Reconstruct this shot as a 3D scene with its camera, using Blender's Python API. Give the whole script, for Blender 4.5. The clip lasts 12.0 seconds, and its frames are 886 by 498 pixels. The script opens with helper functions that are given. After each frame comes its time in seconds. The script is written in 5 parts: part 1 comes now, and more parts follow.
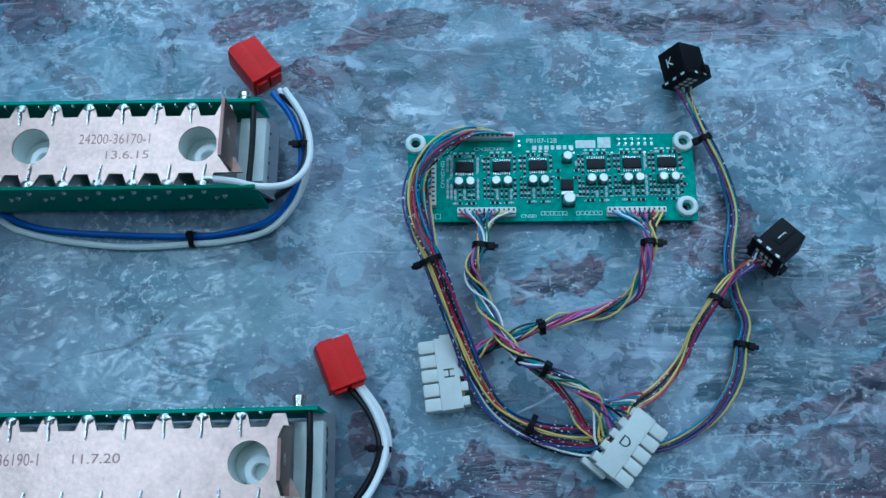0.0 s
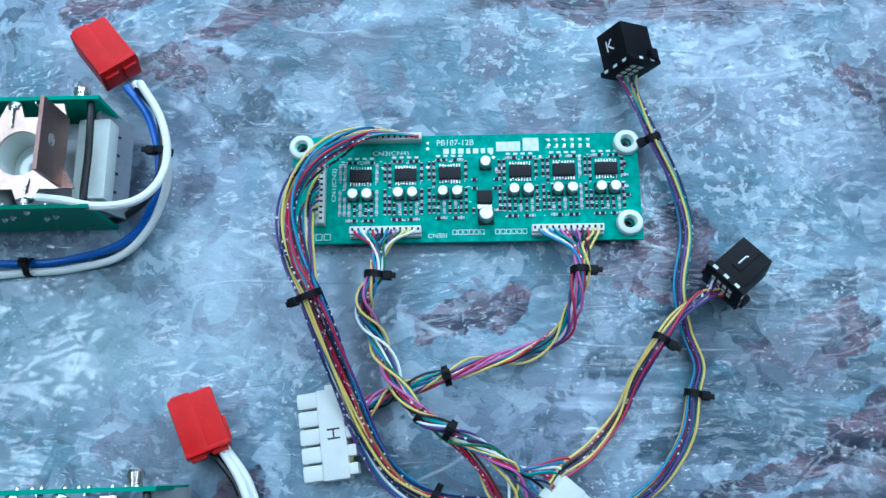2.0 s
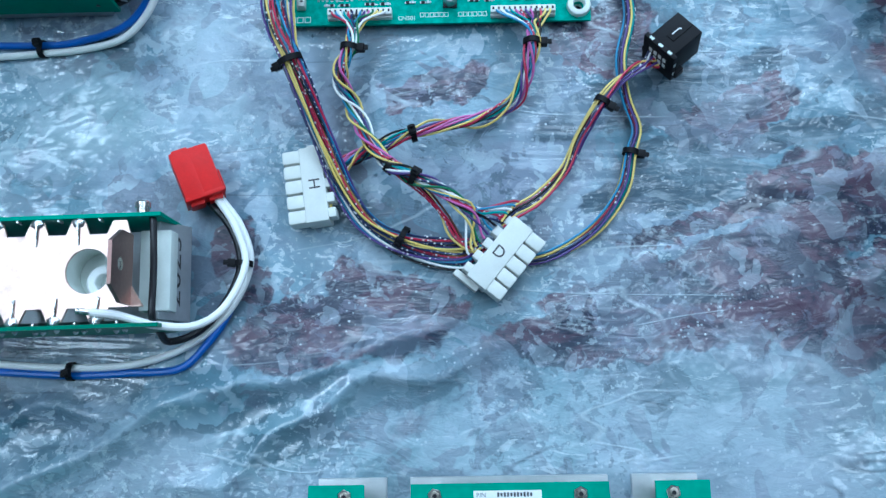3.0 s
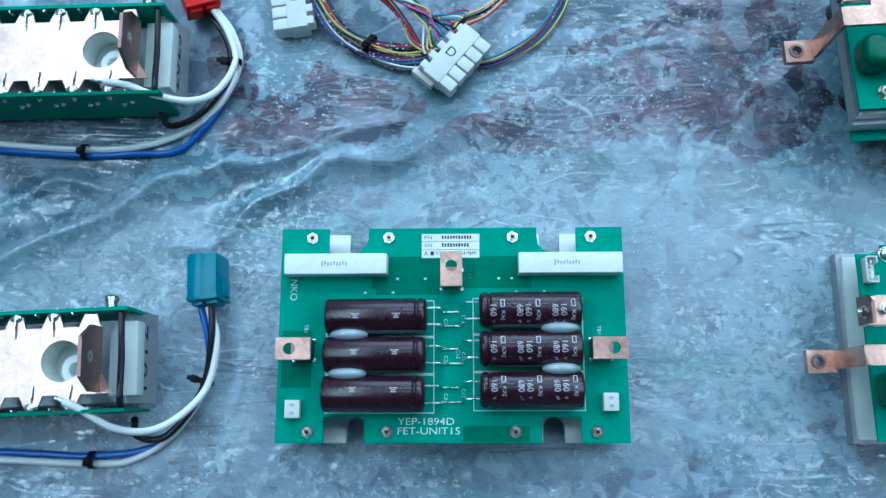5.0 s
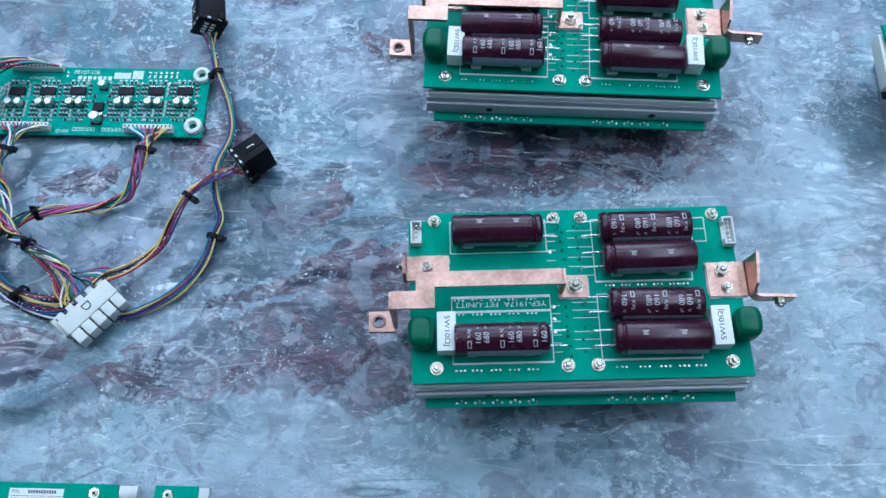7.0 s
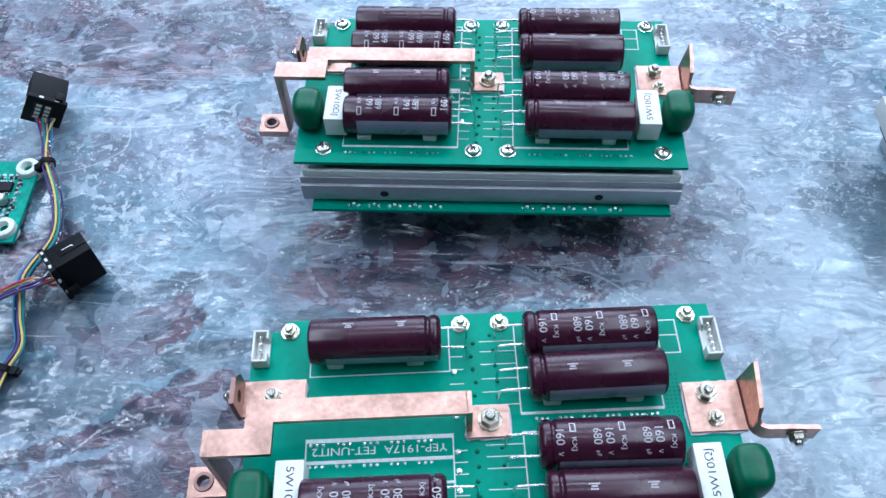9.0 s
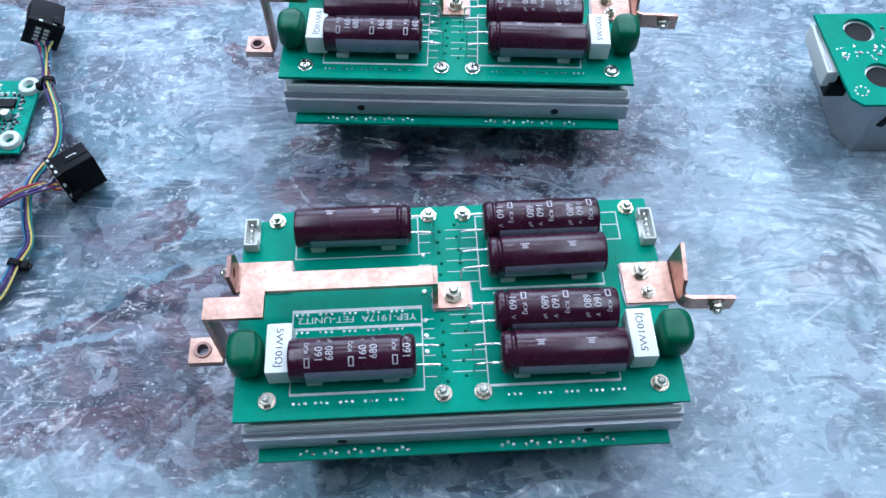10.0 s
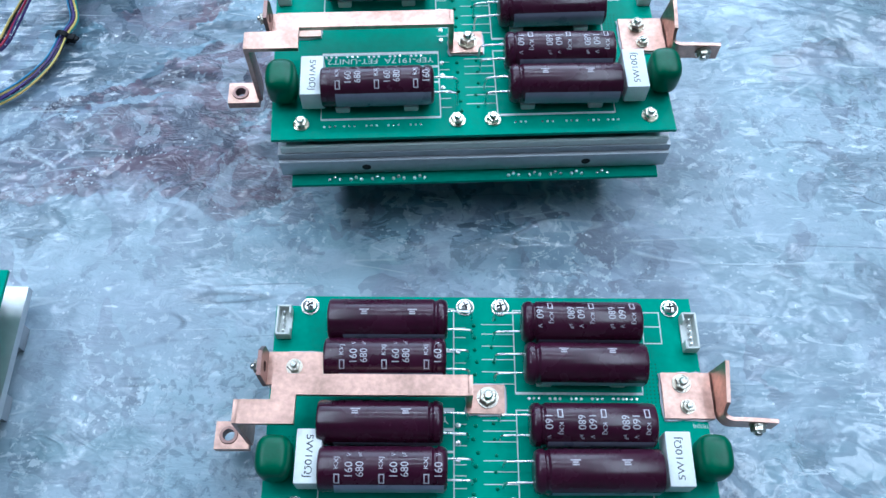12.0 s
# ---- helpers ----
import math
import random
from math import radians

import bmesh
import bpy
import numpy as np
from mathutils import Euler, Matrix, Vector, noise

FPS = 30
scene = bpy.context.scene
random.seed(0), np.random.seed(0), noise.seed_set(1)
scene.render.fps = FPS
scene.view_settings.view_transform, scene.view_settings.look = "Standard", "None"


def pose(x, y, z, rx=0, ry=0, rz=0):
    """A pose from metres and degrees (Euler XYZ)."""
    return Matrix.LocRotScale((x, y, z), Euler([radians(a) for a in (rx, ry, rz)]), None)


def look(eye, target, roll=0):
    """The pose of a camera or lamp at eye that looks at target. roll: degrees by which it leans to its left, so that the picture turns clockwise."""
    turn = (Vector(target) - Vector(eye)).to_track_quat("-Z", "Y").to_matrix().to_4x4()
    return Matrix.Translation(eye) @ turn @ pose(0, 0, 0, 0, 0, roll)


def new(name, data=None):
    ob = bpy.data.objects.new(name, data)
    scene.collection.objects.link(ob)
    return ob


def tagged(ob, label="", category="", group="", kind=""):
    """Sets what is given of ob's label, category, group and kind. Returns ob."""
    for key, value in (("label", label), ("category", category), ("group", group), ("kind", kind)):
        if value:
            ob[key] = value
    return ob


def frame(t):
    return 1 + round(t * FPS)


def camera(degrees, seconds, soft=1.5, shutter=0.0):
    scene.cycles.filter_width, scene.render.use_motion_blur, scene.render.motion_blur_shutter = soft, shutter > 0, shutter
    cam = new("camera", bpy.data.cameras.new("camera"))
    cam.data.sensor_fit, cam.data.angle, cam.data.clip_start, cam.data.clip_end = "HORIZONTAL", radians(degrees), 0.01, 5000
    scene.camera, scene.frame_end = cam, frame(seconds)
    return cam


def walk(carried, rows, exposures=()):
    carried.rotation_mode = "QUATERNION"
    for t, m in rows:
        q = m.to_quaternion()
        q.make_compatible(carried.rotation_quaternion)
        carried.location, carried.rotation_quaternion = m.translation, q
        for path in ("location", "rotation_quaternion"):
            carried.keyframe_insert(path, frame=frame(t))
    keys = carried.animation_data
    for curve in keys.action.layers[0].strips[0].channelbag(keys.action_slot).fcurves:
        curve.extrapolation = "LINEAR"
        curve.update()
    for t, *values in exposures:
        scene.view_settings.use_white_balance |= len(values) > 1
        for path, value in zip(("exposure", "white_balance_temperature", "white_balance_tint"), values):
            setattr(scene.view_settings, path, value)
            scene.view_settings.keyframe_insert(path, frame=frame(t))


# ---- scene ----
from mathutils.geometry import tessellate_polygon

cam = camera(55.55, 12.0)
# seconds, metres, degrees
ROWS = [
    (0, 0.0000, 0.0000, 0.4152, 16.73, 1.47, 0.42),
    (0.5, 0.0173, 0.0361, 0.3559, 17.56, 1.11, 0.22),
    (1, 0.0294, 0.0508, 0.3297, 17.59, 0.99, -0.04),
    (1.5, 0.0339, 0.0509, 0.3333, 16.73, 1.07, -0.09),
    (2, 0.0424, 0.0433, 0.3463, 15.05, 1.31, -0.14),
    (2.5, 0.0485, 0.0125, 0.3619, 12.68, 0.95, -0.32),
    (3, 0.0584, -0.0363, 0.3752, 10.19, 1.44, -0.20),
    (3.5, 0.0594, -0.0827, 0.3862, 7.86, 0.92, 0.10),
    (3.7, 0.0581, -0.0914, 0.3906, 6.47, 0.60, 0.28),
    (5.3, 0.0951, -0.1680, 0.4210, 13.31, 1.82, 0.82),
    (5.5, 0.1043, -0.1716, 0.4247, 14.49, 1.50, 0.85),
    (6, 0.1552, -0.1672, 0.4323, 16.86, 1.82, 1.50),
    (6.5, 0.2163, -0.1451, 0.4457, 18.90, 0.75, 1.78),
    (7, 0.2860, -0.1028, 0.4542, 21.16, 1.28, 2.27),
    (7.5, 0.3171, -0.0660, 0.4057, 26.85, 1.23, 2.15),
    (7.7, 0.3223, -0.0558, 0.3745, 28.98, 1.91, 2.12),
    (9.3, 0.3315, -0.0875, 0.3207, 33.97, 0.92, 1.06),
    (9.5, 0.3326, -0.0961, 0.3281, 32.91, 0.57, 0.88),
    (10, 0.3344, -0.1206, 0.3411, 31.36, -0.09, 0.52),
    (10.5, 0.3363, -0.1519, 0.3559, 30.40, 0.15, 0.81),
    (11, 0.3307, -0.1738, 0.3533, 29.93, 0.23, 1.13),
    (11.5, 0.3285, -0.1944, 0.3445, 29.00, -0.26, 1.13),
    (12, 0.3295, -0.2091, 0.3362, 26.88, -0.56, 1.20),
]
walk(cam, [(t, pose(*p)) for t, *p in ROWS], [(0, -0.26, 4700, -3), (0.5, 0.14, 4850, -3), (1, 0.22, 4950, -1), (2.5, 0.52, 5100, 3), (3.7, 0.42, 5000, -1), (5.5, 0.45, 4880, -4), (7, 0.33, 5300, 9), (9.5, 0.69, 5640, 15), (12, 0.67, 5380, 9)])

# ---------------------------------------------------------------- light
world = bpy.data.worlds.new("world")
scene.world = world
world.use_nodes = True
wn = world.node_tree
sky = wn.nodes.new("ShaderNodeTexSky")
sky.sky_type, sky.sun_disc = "NISHITA", False
sky.sun_elevation, sky.sun_rotation = radians(40), radians(20)
wn.nodes["Background"].inputs[1].default_value = 0.10
wn.links.new(sky.outputs[0], wn.nodes["Background"].inputs[0])


def area_lamp(name, m, sx, sy, power, color):
    data = bpy.data.lights.new(name, "AREA")
    data.shape, data.size, data.size_y, data.energy, data.color = "RECTANGLE", sx, sy, power, color
    ob = new(name, data)
    ob.matrix_world = m
    return ob


COOL = (0.88, 0.96, 1.0)
area_lamp("window_light", look((0.2, 1.98, 0.95), (0.2, 0.0, 0.0)), 2.2, 1.2, 19, (0.80, 0.92, 1.0))
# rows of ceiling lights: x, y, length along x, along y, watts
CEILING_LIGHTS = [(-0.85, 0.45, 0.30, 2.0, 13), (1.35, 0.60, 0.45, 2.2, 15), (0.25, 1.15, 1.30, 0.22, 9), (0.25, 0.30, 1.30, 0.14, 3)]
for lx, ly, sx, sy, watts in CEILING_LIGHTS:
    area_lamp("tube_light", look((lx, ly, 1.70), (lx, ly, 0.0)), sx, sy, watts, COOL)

# ---------------------------------------------------------------- materials
def material(name, color, rough=0.5, metal=0.0, var=0.15, scale=120.0, bump=0.0, bscale=400.0, coat=0.0, trans=0.0, spread=0.0, spec=0.5):
    """A surface with a base colour, uneven at two scales, and a fine relief."""
    m = bpy.data.materials.new(name)
    m.use_nodes = True
    nt = m.node_tree
    b = nt.nodes["Principled BSDF"]
    b.inputs["Roughness"].default_value = rough
    b.inputs["Metallic"].default_value = metal
    b.inputs["Coat Weight"].default_value = coat
    b.inputs["Coat Roughness"].default_value = 0.12
    b.inputs["Specular IOR Level"].default_value = spec
    b.inputs["Transmission Weight"].default_value = trans
    geo = nt.nodes.new("ShaderNodeNewGeometry")
    info = nt.nodes.new("ShaderNodeObjectInfo")
    n1 = nt.nodes.new("ShaderNodeTexNoise")
    n1.inputs["Scale"].default_value, n1.inputs["Detail"].default_value = scale, 6
    n2 = nt.nodes.new("ShaderNodeTexNoise")
    n2.inputs["Scale"].default_value, n2.inputs["Detail"].default_value = scale * 7, 3
    add = nt.nodes.new("ShaderNodeMath")
    add.operation = "MULTIPLY_ADD"
    add.inputs[1].default_value = 0.5
    ramp = nt.nodes.new("ShaderNodeMapRange")
    ramp.inputs["From Min"].default_value, ramp.inputs["From Max"].default_value = 0.45, 1.05
    ramp.inputs["To Min"].default_value, ramp.inputs["To Max"].default_value = 1 - var, 1 + var
    rnd = nt.nodes.new("ShaderNodeMath")
    rnd.operation = "MULTIPLY_ADD"
    rnd.inputs[1].default_value, rnd.inputs[2].default_value = spread, 1 - spread / 2
    mul = nt.nodes.new("ShaderNodeMath")
    mul.operation = "MULTIPLY"
    mix = nt.nodes.new("ShaderNodeVectorMath")
    mix.operation = "SCALE"
    mix.inputs[0].default_value = color
    L = nt.links.new
    L(geo.outputs["Position"], n1.inputs["Vector"])
    L(geo.outputs["Position"], n2.inputs["Vector"])
    L(n2.outputs["Fac"], add.inputs[0])
    L(n1.outputs["Fac"], add.inputs[2])
    L(add.outputs[0], ramp.inputs["Value"])
    L(info.outputs["Random"], rnd.inputs[0])
    L(ramp.outputs[0], mul.inputs[0])
    L(rnd.outputs[0], mul.inputs[1])
    L(mul.outputs[0], mix.inputs["Scale"])
    L(mix.outputs[0], b.inputs["Base Color"])
    rr = nt.nodes.new("ShaderNodeMapRange")
    rr.inputs["To Min"].default_value, rr.inputs["To Max"].default_value = max(rough - 0.1, 0.03), rough + 0.1
    L(n1.outputs["Fac"], rr.inputs["Value"])
    L(rr.outputs[0], b.inputs["Roughness"])
    if bump:
        n3 = nt.nodes.new("ShaderNodeTexNoise")
        n3.inputs["Scale"].default_value, n3.inputs["Detail"].default_value = bscale, 4
        bp = nt.nodes.new("ShaderNodeBump")
        bp.inputs["Strength"].default_value, bp.inputs["Distance"].default_value = bump, 0.001
        L(geo.outputs["Position"], n3.inputs["Vector"])
        L(n3.outputs["Fac"], bp.inputs["Height"])
        L(bp.outputs[0], b.inputs["Normal"])
    return m


M = dict(
    pcb=material("pcb_green", (0.0, 0.285, 0.190), 0.42, var=0.18, scale=60, spec=0.16),
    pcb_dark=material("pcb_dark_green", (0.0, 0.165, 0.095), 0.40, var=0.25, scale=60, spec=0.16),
    pcb_fine=material("control_board_green", (0.006, 0.300, 0.225), 0.42, var=0.40, scale=330, spec=0.16),
    silk=material("silkscreen_white", (0.66, 0.74, 0.72), 0.6, var=0.2, scale=500),
    ink=material("black_ink", (0.02, 0.02, 0.025), 0.6),
    faded=material("faded_print", (0.44, 0.40, 0.44), 0.5, var=0.4, scale=900),
    print=material("pale_print", (0.52, 0.49, 0.54), 0.5, var=0.15, scale=900),
    sleeve=material("maroon_sleeve", (0.038, 0.005, 0.019), 0.27, var=0.3, scale=90, bump=0.05, bscale=300, coat=0.15, spec=0.4),
    sleeve_dark=material("black_sleeve", (0.024, 0.006, 0.014), 0.27, var=0.3, scale=90, bump=0.05, bscale=300, coat=0.15, spec=0.4),
    band=material("grey_band", (0.20, 0.22, 0.29), 0.3, coat=0.4),
    copper=material("copper", (0.54, 0.34, 0.275), 0.36, 1.0, var=0.42, scale=75, bump=0.22, bscale=260),
    copper_pale=material("tinned_copper", (0.64, 0.465, 0.40), 0.38, 1.0, var=0.26, scale=70, bump=0.20, bscale=300),
    copper_dark=material("dark_copper", (0.27, 0.165, 0.145), 0.42, 1.0, var=0.2, scale=90, bump=0.08),
    tin=material("tin", (0.72, 0.72, 0.72), 0.28, 1.0, var=0.25, scale=300, bump=0.2, bscale=900),
    steel=material("steel", (0.62, 0.60, 0.55), 0.25, 1.0, var=0.2, scale=300),
    brass=material("yellowed_steel", (0.62, 0.57, 0.48), 0.28, 1.0, var=0.2, scale=300),
    alu=material("aluminium", (0.66, 0.67, 0.68), 0.42, 1.0, var=0.12, scale=50, bump=0.06, bscale=700),
    alu_dull=material("dull_aluminium", (0.44, 0.46, 0.49), 0.5, 0.7, var=0.15, scale=50, bump=0.06, bscale=700),
    ceramic=material("white_ceramic", (0.82, 0.85, 0.84), 0.55, var=0.08, scale=200, bump=0.06, bscale=900),
    epoxy=material("green_epoxy", (0.0, 0.105, 0.050), 0.34, var=0.25, scale=150, bump=0.12, bscale=220, spec=0.3),
    glue=material("grey_glue", (0.34, 0.42, 0.45), 0.3, var=0.15, scale=200, coat=0.3),
    nylon=material("cream_nylon", (0.68, 0.70, 0.66), 0.45, var=0.06, scale=150),
    nylon_clear=material("milky_nylon", (0.72, 0.78, 0.74), 0.35, var=0.06, scale=150),
    black=material("black_plastic", (0.006, 0.006, 0.008), 0.50, var=0.3, scale=150, spec=0.14),
    # near-black, for pieces that stand in for the shade inside holes
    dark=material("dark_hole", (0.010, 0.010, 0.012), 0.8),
    red=material("red_plastic", (0.60, 0.006, 0.006), 0.40, var=0.12, scale=120, spec=0.22),
    teal=material("teal_plastic", (0.004, 0.17, 0.24), 0.36, var=0.12, scale=120),
    label=material("white_label", (0.82, 0.85, 0.84), 0.6, var=0.05),
    chip=material("black_chip", (0.012, 0.012, 0.016), 0.5, var=0.2, scale=500, spec=0.2),
    wall=material("painted_wall", (0.22, 0.24, 0.26), 0.7, var=0.05, scale=4),
    floor=material("grey_floor", (0.25, 0.26, 0.27), 0.5, var=0.1, scale=6),
    wood=material("table_wood", (0.22, 0.15, 0.10), 0.5, var=0.2, scale=20),
    w_white=material("white_wire", (0.82, 0.83, 0.82), 0.4, var=0.06),
    w_black=material("black_wire", (0.010, 0.010, 0.013), 0.32, var=0.2, spec=0.35),
    w_blue=material("blue_wire", (0.016, 0.105, 0.44), 0.35, var=0.1),
    w_yellow=material("yellow_wire", (0.70, 0.54, 0.14), 0.4, var=0.1),
    w_red=material("red_wire", (0.40, 0.012, 0.055), 0.4, var=0.1),
    w_navy=material("navy_wire", (0.012, 0.022, 0.085), 0.35, var=0.1),
    w_teal=material("teal_wire", (0.008, 0.27, 0.27), 0.4, var=0.1),
    w_sky=material("sky_blue_wire", (0.035, 0.22, 0.40), 0.4, var=0.1),
    w_purple=material("purple_wire", (0.075, 0.040, 0.190), 0.4, var=0.1),
    w_pink=material("pink_wire", (0.52, 0.12, 0.36), 0.4, var=0.1),
    w_brown=material("brown_wire", (0.10, 0.035, 0.022), 0.4, var=0.1),
    w_green=material("green_wire", (0.012, 0.14, 0.06), 0.4, var=0.1),
)


# colour patches of the film, print and painted shade: centre, half lengths in metres, turn in degrees
PLUM_PATCHES = [
    (0.007, -0.004, 0.051, 0.0122, 8), (0.023, 0.014, 0.03, 0.0082, -11), (0.12, -0.007, 0.043, 0.0093, 10), (0.204, 0.003, 0.055, 0.0121, 0),
    (0.25, 0.02, 0.01, 0.011, -8), (0.178, 0.045, 0.043, 0.0041, 19), (0.238, 0.067, 0.026, 0.0055, 15), (-0.041, 0.025, 0.019, 0.008, -59),
    (-0.242, 0.267, 0.024, 0.0133, 8), (-0.116, 0.257, 0.027, 0.0073, 19), (-0.048, 0.251, 0.036, 0.0054, 17), (-0.088, 0.223, 0.019, 0.007, 10),
    (0.128, 0.133, 0.02, 0.0135, 13), (0.045, 0.111, 0.024, 0.0065, 15), (0.105, 0.149, 0.027, 0.0077, -84), (0.184, 0.097, 0.026, 0.0063, 14),
    (0.211, 0.065, 0.025, 0.0072, 17), (0.13, 0.283, 0.115, 0.0253, 0),
]
PLUM_AND_SHADE = [
    # those at x 0.235 and 0.221 also hold a driver board's shade
    (0.217, 0.062, 0.023, 0.0106, 20), (0.158, 0.017, 0.065, 0.0083, 9), (0.235, 0.002, 0.027, 0.0157, 22), (0.221, 0.042, 0.044, 0.0098, 27),
    # these two paint the tall driver board's shadow along its front
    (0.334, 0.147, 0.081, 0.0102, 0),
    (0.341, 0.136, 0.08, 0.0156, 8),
    (0.17, 0.003, 0.073, 0.0117, 9), (0.233, 0.21, 0.018, 0.0073, -5), (0.53, 0.084, 0.027, 0.0054, 18),
]
SLATE_AND_SHADE = [
    (0.517, 0.166, 0.021, 0.016, -32), (0.523, 0.004, 0.016, 0.009, 18),
    # narrow streaks along the folds: shade of their valleys, put into the colour
    (-0.108, -0.066, 0.045, 0.0034, 20), (-0.008, -0.026, 0.066, 0.0035, 24), (-0.018, -0.051, 0.03, 0.0053, 18), (0.034, -0.03, 0.025, 0.0053, 21),
    (0.084, -0.015, 0.028, 0.004, 19), (-0.12, -0.029, 0.035, 0.012, 0), (-0.128, -0.053, 0.025, 0.0054, 19), (-0.039, 0.238, 0.023, 0.0085, -33),
    (0.159, 0.103, 0.055, 0.0086, 14), (0.161, 0.059, 0.045, 0.0081, 11), (-0.053, 0.201, 0.025, 0.0079, -49),
    # the long one at x 0.334 paints the tall driver board's shadow
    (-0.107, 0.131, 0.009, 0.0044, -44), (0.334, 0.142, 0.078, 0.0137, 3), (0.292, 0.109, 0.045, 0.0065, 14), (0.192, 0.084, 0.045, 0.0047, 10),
    (0.139, -0.026, 0.012, 0.006, 2),
]
# areas where the film's colour is paler
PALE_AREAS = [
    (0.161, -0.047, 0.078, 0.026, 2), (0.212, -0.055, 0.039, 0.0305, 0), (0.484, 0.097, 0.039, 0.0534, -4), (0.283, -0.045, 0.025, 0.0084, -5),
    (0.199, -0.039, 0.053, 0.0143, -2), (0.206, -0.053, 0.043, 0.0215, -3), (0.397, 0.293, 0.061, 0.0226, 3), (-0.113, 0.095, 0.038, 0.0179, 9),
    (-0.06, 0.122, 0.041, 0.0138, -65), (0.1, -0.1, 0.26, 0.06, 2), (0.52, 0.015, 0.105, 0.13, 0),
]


def film_material():
    """Mottled grey, slate and plum sheet under a glossy, scratched clear film; some glints and shade lie in the colour.
    """
    m = bpy.data.materials.new("mottled_film")
    m.use_nodes = True
    nt = m.node_tree
    L = nt.links.new
    b = nt.nodes["Principled BSDF"]
    geo = nt.nodes.new("ShaderNodeNewGeometry")

    def noise_at(scale, detail, rough=0.6, dist=0.0, stretch=(1, 1, 1), turn=0.0):
        mp = nt.nodes.new("ShaderNodeMapping")
        mp.inputs["Scale"].default_value = stretch
        mp.inputs["Rotation"].default_value = (0, 0, radians(turn))
        mp.inputs["Location"].default_value = (scale * 0.013, scale * 0.007, 0)
        n = nt.nodes.new("ShaderNodeTexNoise")
        n.inputs["Scale"].default_value, n.inputs["Detail"].default_value = scale, detail
        n.inputs["Roughness"].default_value, n.inputs["Distortion"].default_value = rough, dist
        L(geo.outputs["Position"], mp.inputs["Vector"])
        L(mp.outputs[0], n.inputs["Vector"])
        return n.outputs["Fac"]

    def ramp(fac, lo, hi, a=0.0, c=1.0):
        r = nt.nodes.new("ShaderNodeMapRange")
        r.interpolation_type = "SMOOTHSTEP"
        for key, v in (("From Min", lo), ("From Max", hi), ("To Min", a), ("To Max", c)):
            r.inputs[key].default_value = v
        L(fac, r.inputs["Value"])
        return r.outputs[0]

    def mix(fac, a, c):
        x = nt.nodes.new("ShaderNodeMix")
        x.data_type = "RGBA"
        L(fac, x.inputs[0])
        for sock, v in ((x.inputs[6], a), (x.inputs[7], c)):
            if isinstance(v, tuple):
                sock.default_value = (*v, 1)
            else:
                L(v, sock)
        return x.outputs[2]

    def mul(a, c):
        x = nt.nodes.new("ShaderNodeMath")
        x.operation = "MULTIPLY"
        L(a, x.inputs[0])
        if isinstance(c, float):
            x.inputs[1].default_value = c
        else:
            L(c, x.inputs[1])
        return x.outputs[0]

    def wander(size, amount):
        """A displacement that makes rims ragged at that size."""
        n = nt.nodes.new("ShaderNodeTexNoise")
        n.inputs["Scale"].default_value, n.inputs["Detail"].default_value = size, 4
        L(geo.outputs["Position"], n.inputs["Vector"])
        c = nt.nodes.new("ShaderNodeVectorMath")
        c.operation = "MULTIPLY_ADD"
        c.inputs[1].default_value = (amount, amount, 0)
        c.inputs[2].default_value = (-amount / 2, -amount / 2, 0)
        L(n.outputs["Color"], c.inputs[0])
        return c.outputs[0]

    def vsum(a, c):
        x = nt.nodes.new("ShaderNodeVectorMath")
        L(a, x.inputs[0])
        L(c, x.inputs[1])
        return x.outputs[0]

    ragged = vsum(geo.outputs["Position"], vsum(wander(24, 0.030), wander(130, 0.014)))

    def ragged_patch(cx, cy, rx, ry, turn):
        """An elongated patch of the film's colour, with a ragged rim."""
        mp = nt.nodes.new("ShaderNodeMapping")
        mp.vector_type = "TEXTURE"
        mp.inputs["Location"].default_value = (cx, cy, 0)
        mp.inputs["Rotation"].default_value = (0, 0, radians(turn))
        mp.inputs["Scale"].default_value = (rx * 1.1, ry * 1.45, 1)
        flat = nt.nodes.new("ShaderNodeVectorMath")
        flat.operation = "MULTIPLY"
        flat.inputs[1].default_value = (1, 1, 0)
        ln = nt.nodes.new("ShaderNodeVectorMath")
        ln.operation = "LENGTH"
        L(ragged, mp.inputs["Vector"])
        L(mp.outputs[0], flat.inputs[0])
        L(flat.outputs[0], ln.inputs[0])
        return ramp(ln.outputs["Value"], 0.40, 1.40, 1.0, 0.0)

    def patches(rows):
        out = None
        for st in rows:
            out = ragged_patch(*st) if out is None else total(out, ragged_patch(*st))
        return out

    def total(a, c):
        x = nt.nodes.new("ShaderNodeMath")
        x.operation = "MAXIMUM"
        L(a, x.inputs[0])
        L(c, x.inputs[1])
        return x.outputs[0]

    def plus(a, c):
        x = nt.nodes.new("ShaderNodeMath")
        x.operation = "ADD"
        L(a, x.inputs[0])
        L(c, x.inputs[1])
        return x.outputs[0]

    def ridge(fac, width):
        """Thin lines where a noise passes its middle."""
        x = nt.nodes.new("ShaderNodeMath")
        x.operation = "SUBTRACT"
        x.inputs[1].default_value = 0.5
        y = nt.nodes.new("ShaderNodeMath")
        y.operation = "ABSOLUTE"
        L(fac, x.inputs[0])
        L(x.outputs[0], y.inputs[0])
        return ramp(y.outputs[0], 0.0, width, 1.0, 0.0)

    # sheet under the film: slate, mauve and pale zones
    pale = mix(ramp(noise_at(13, 6, 0.62, 0.7), 0.43, 0.57), (0.090, 0.180, 0.240), (0.190, 0.305, 0.380))
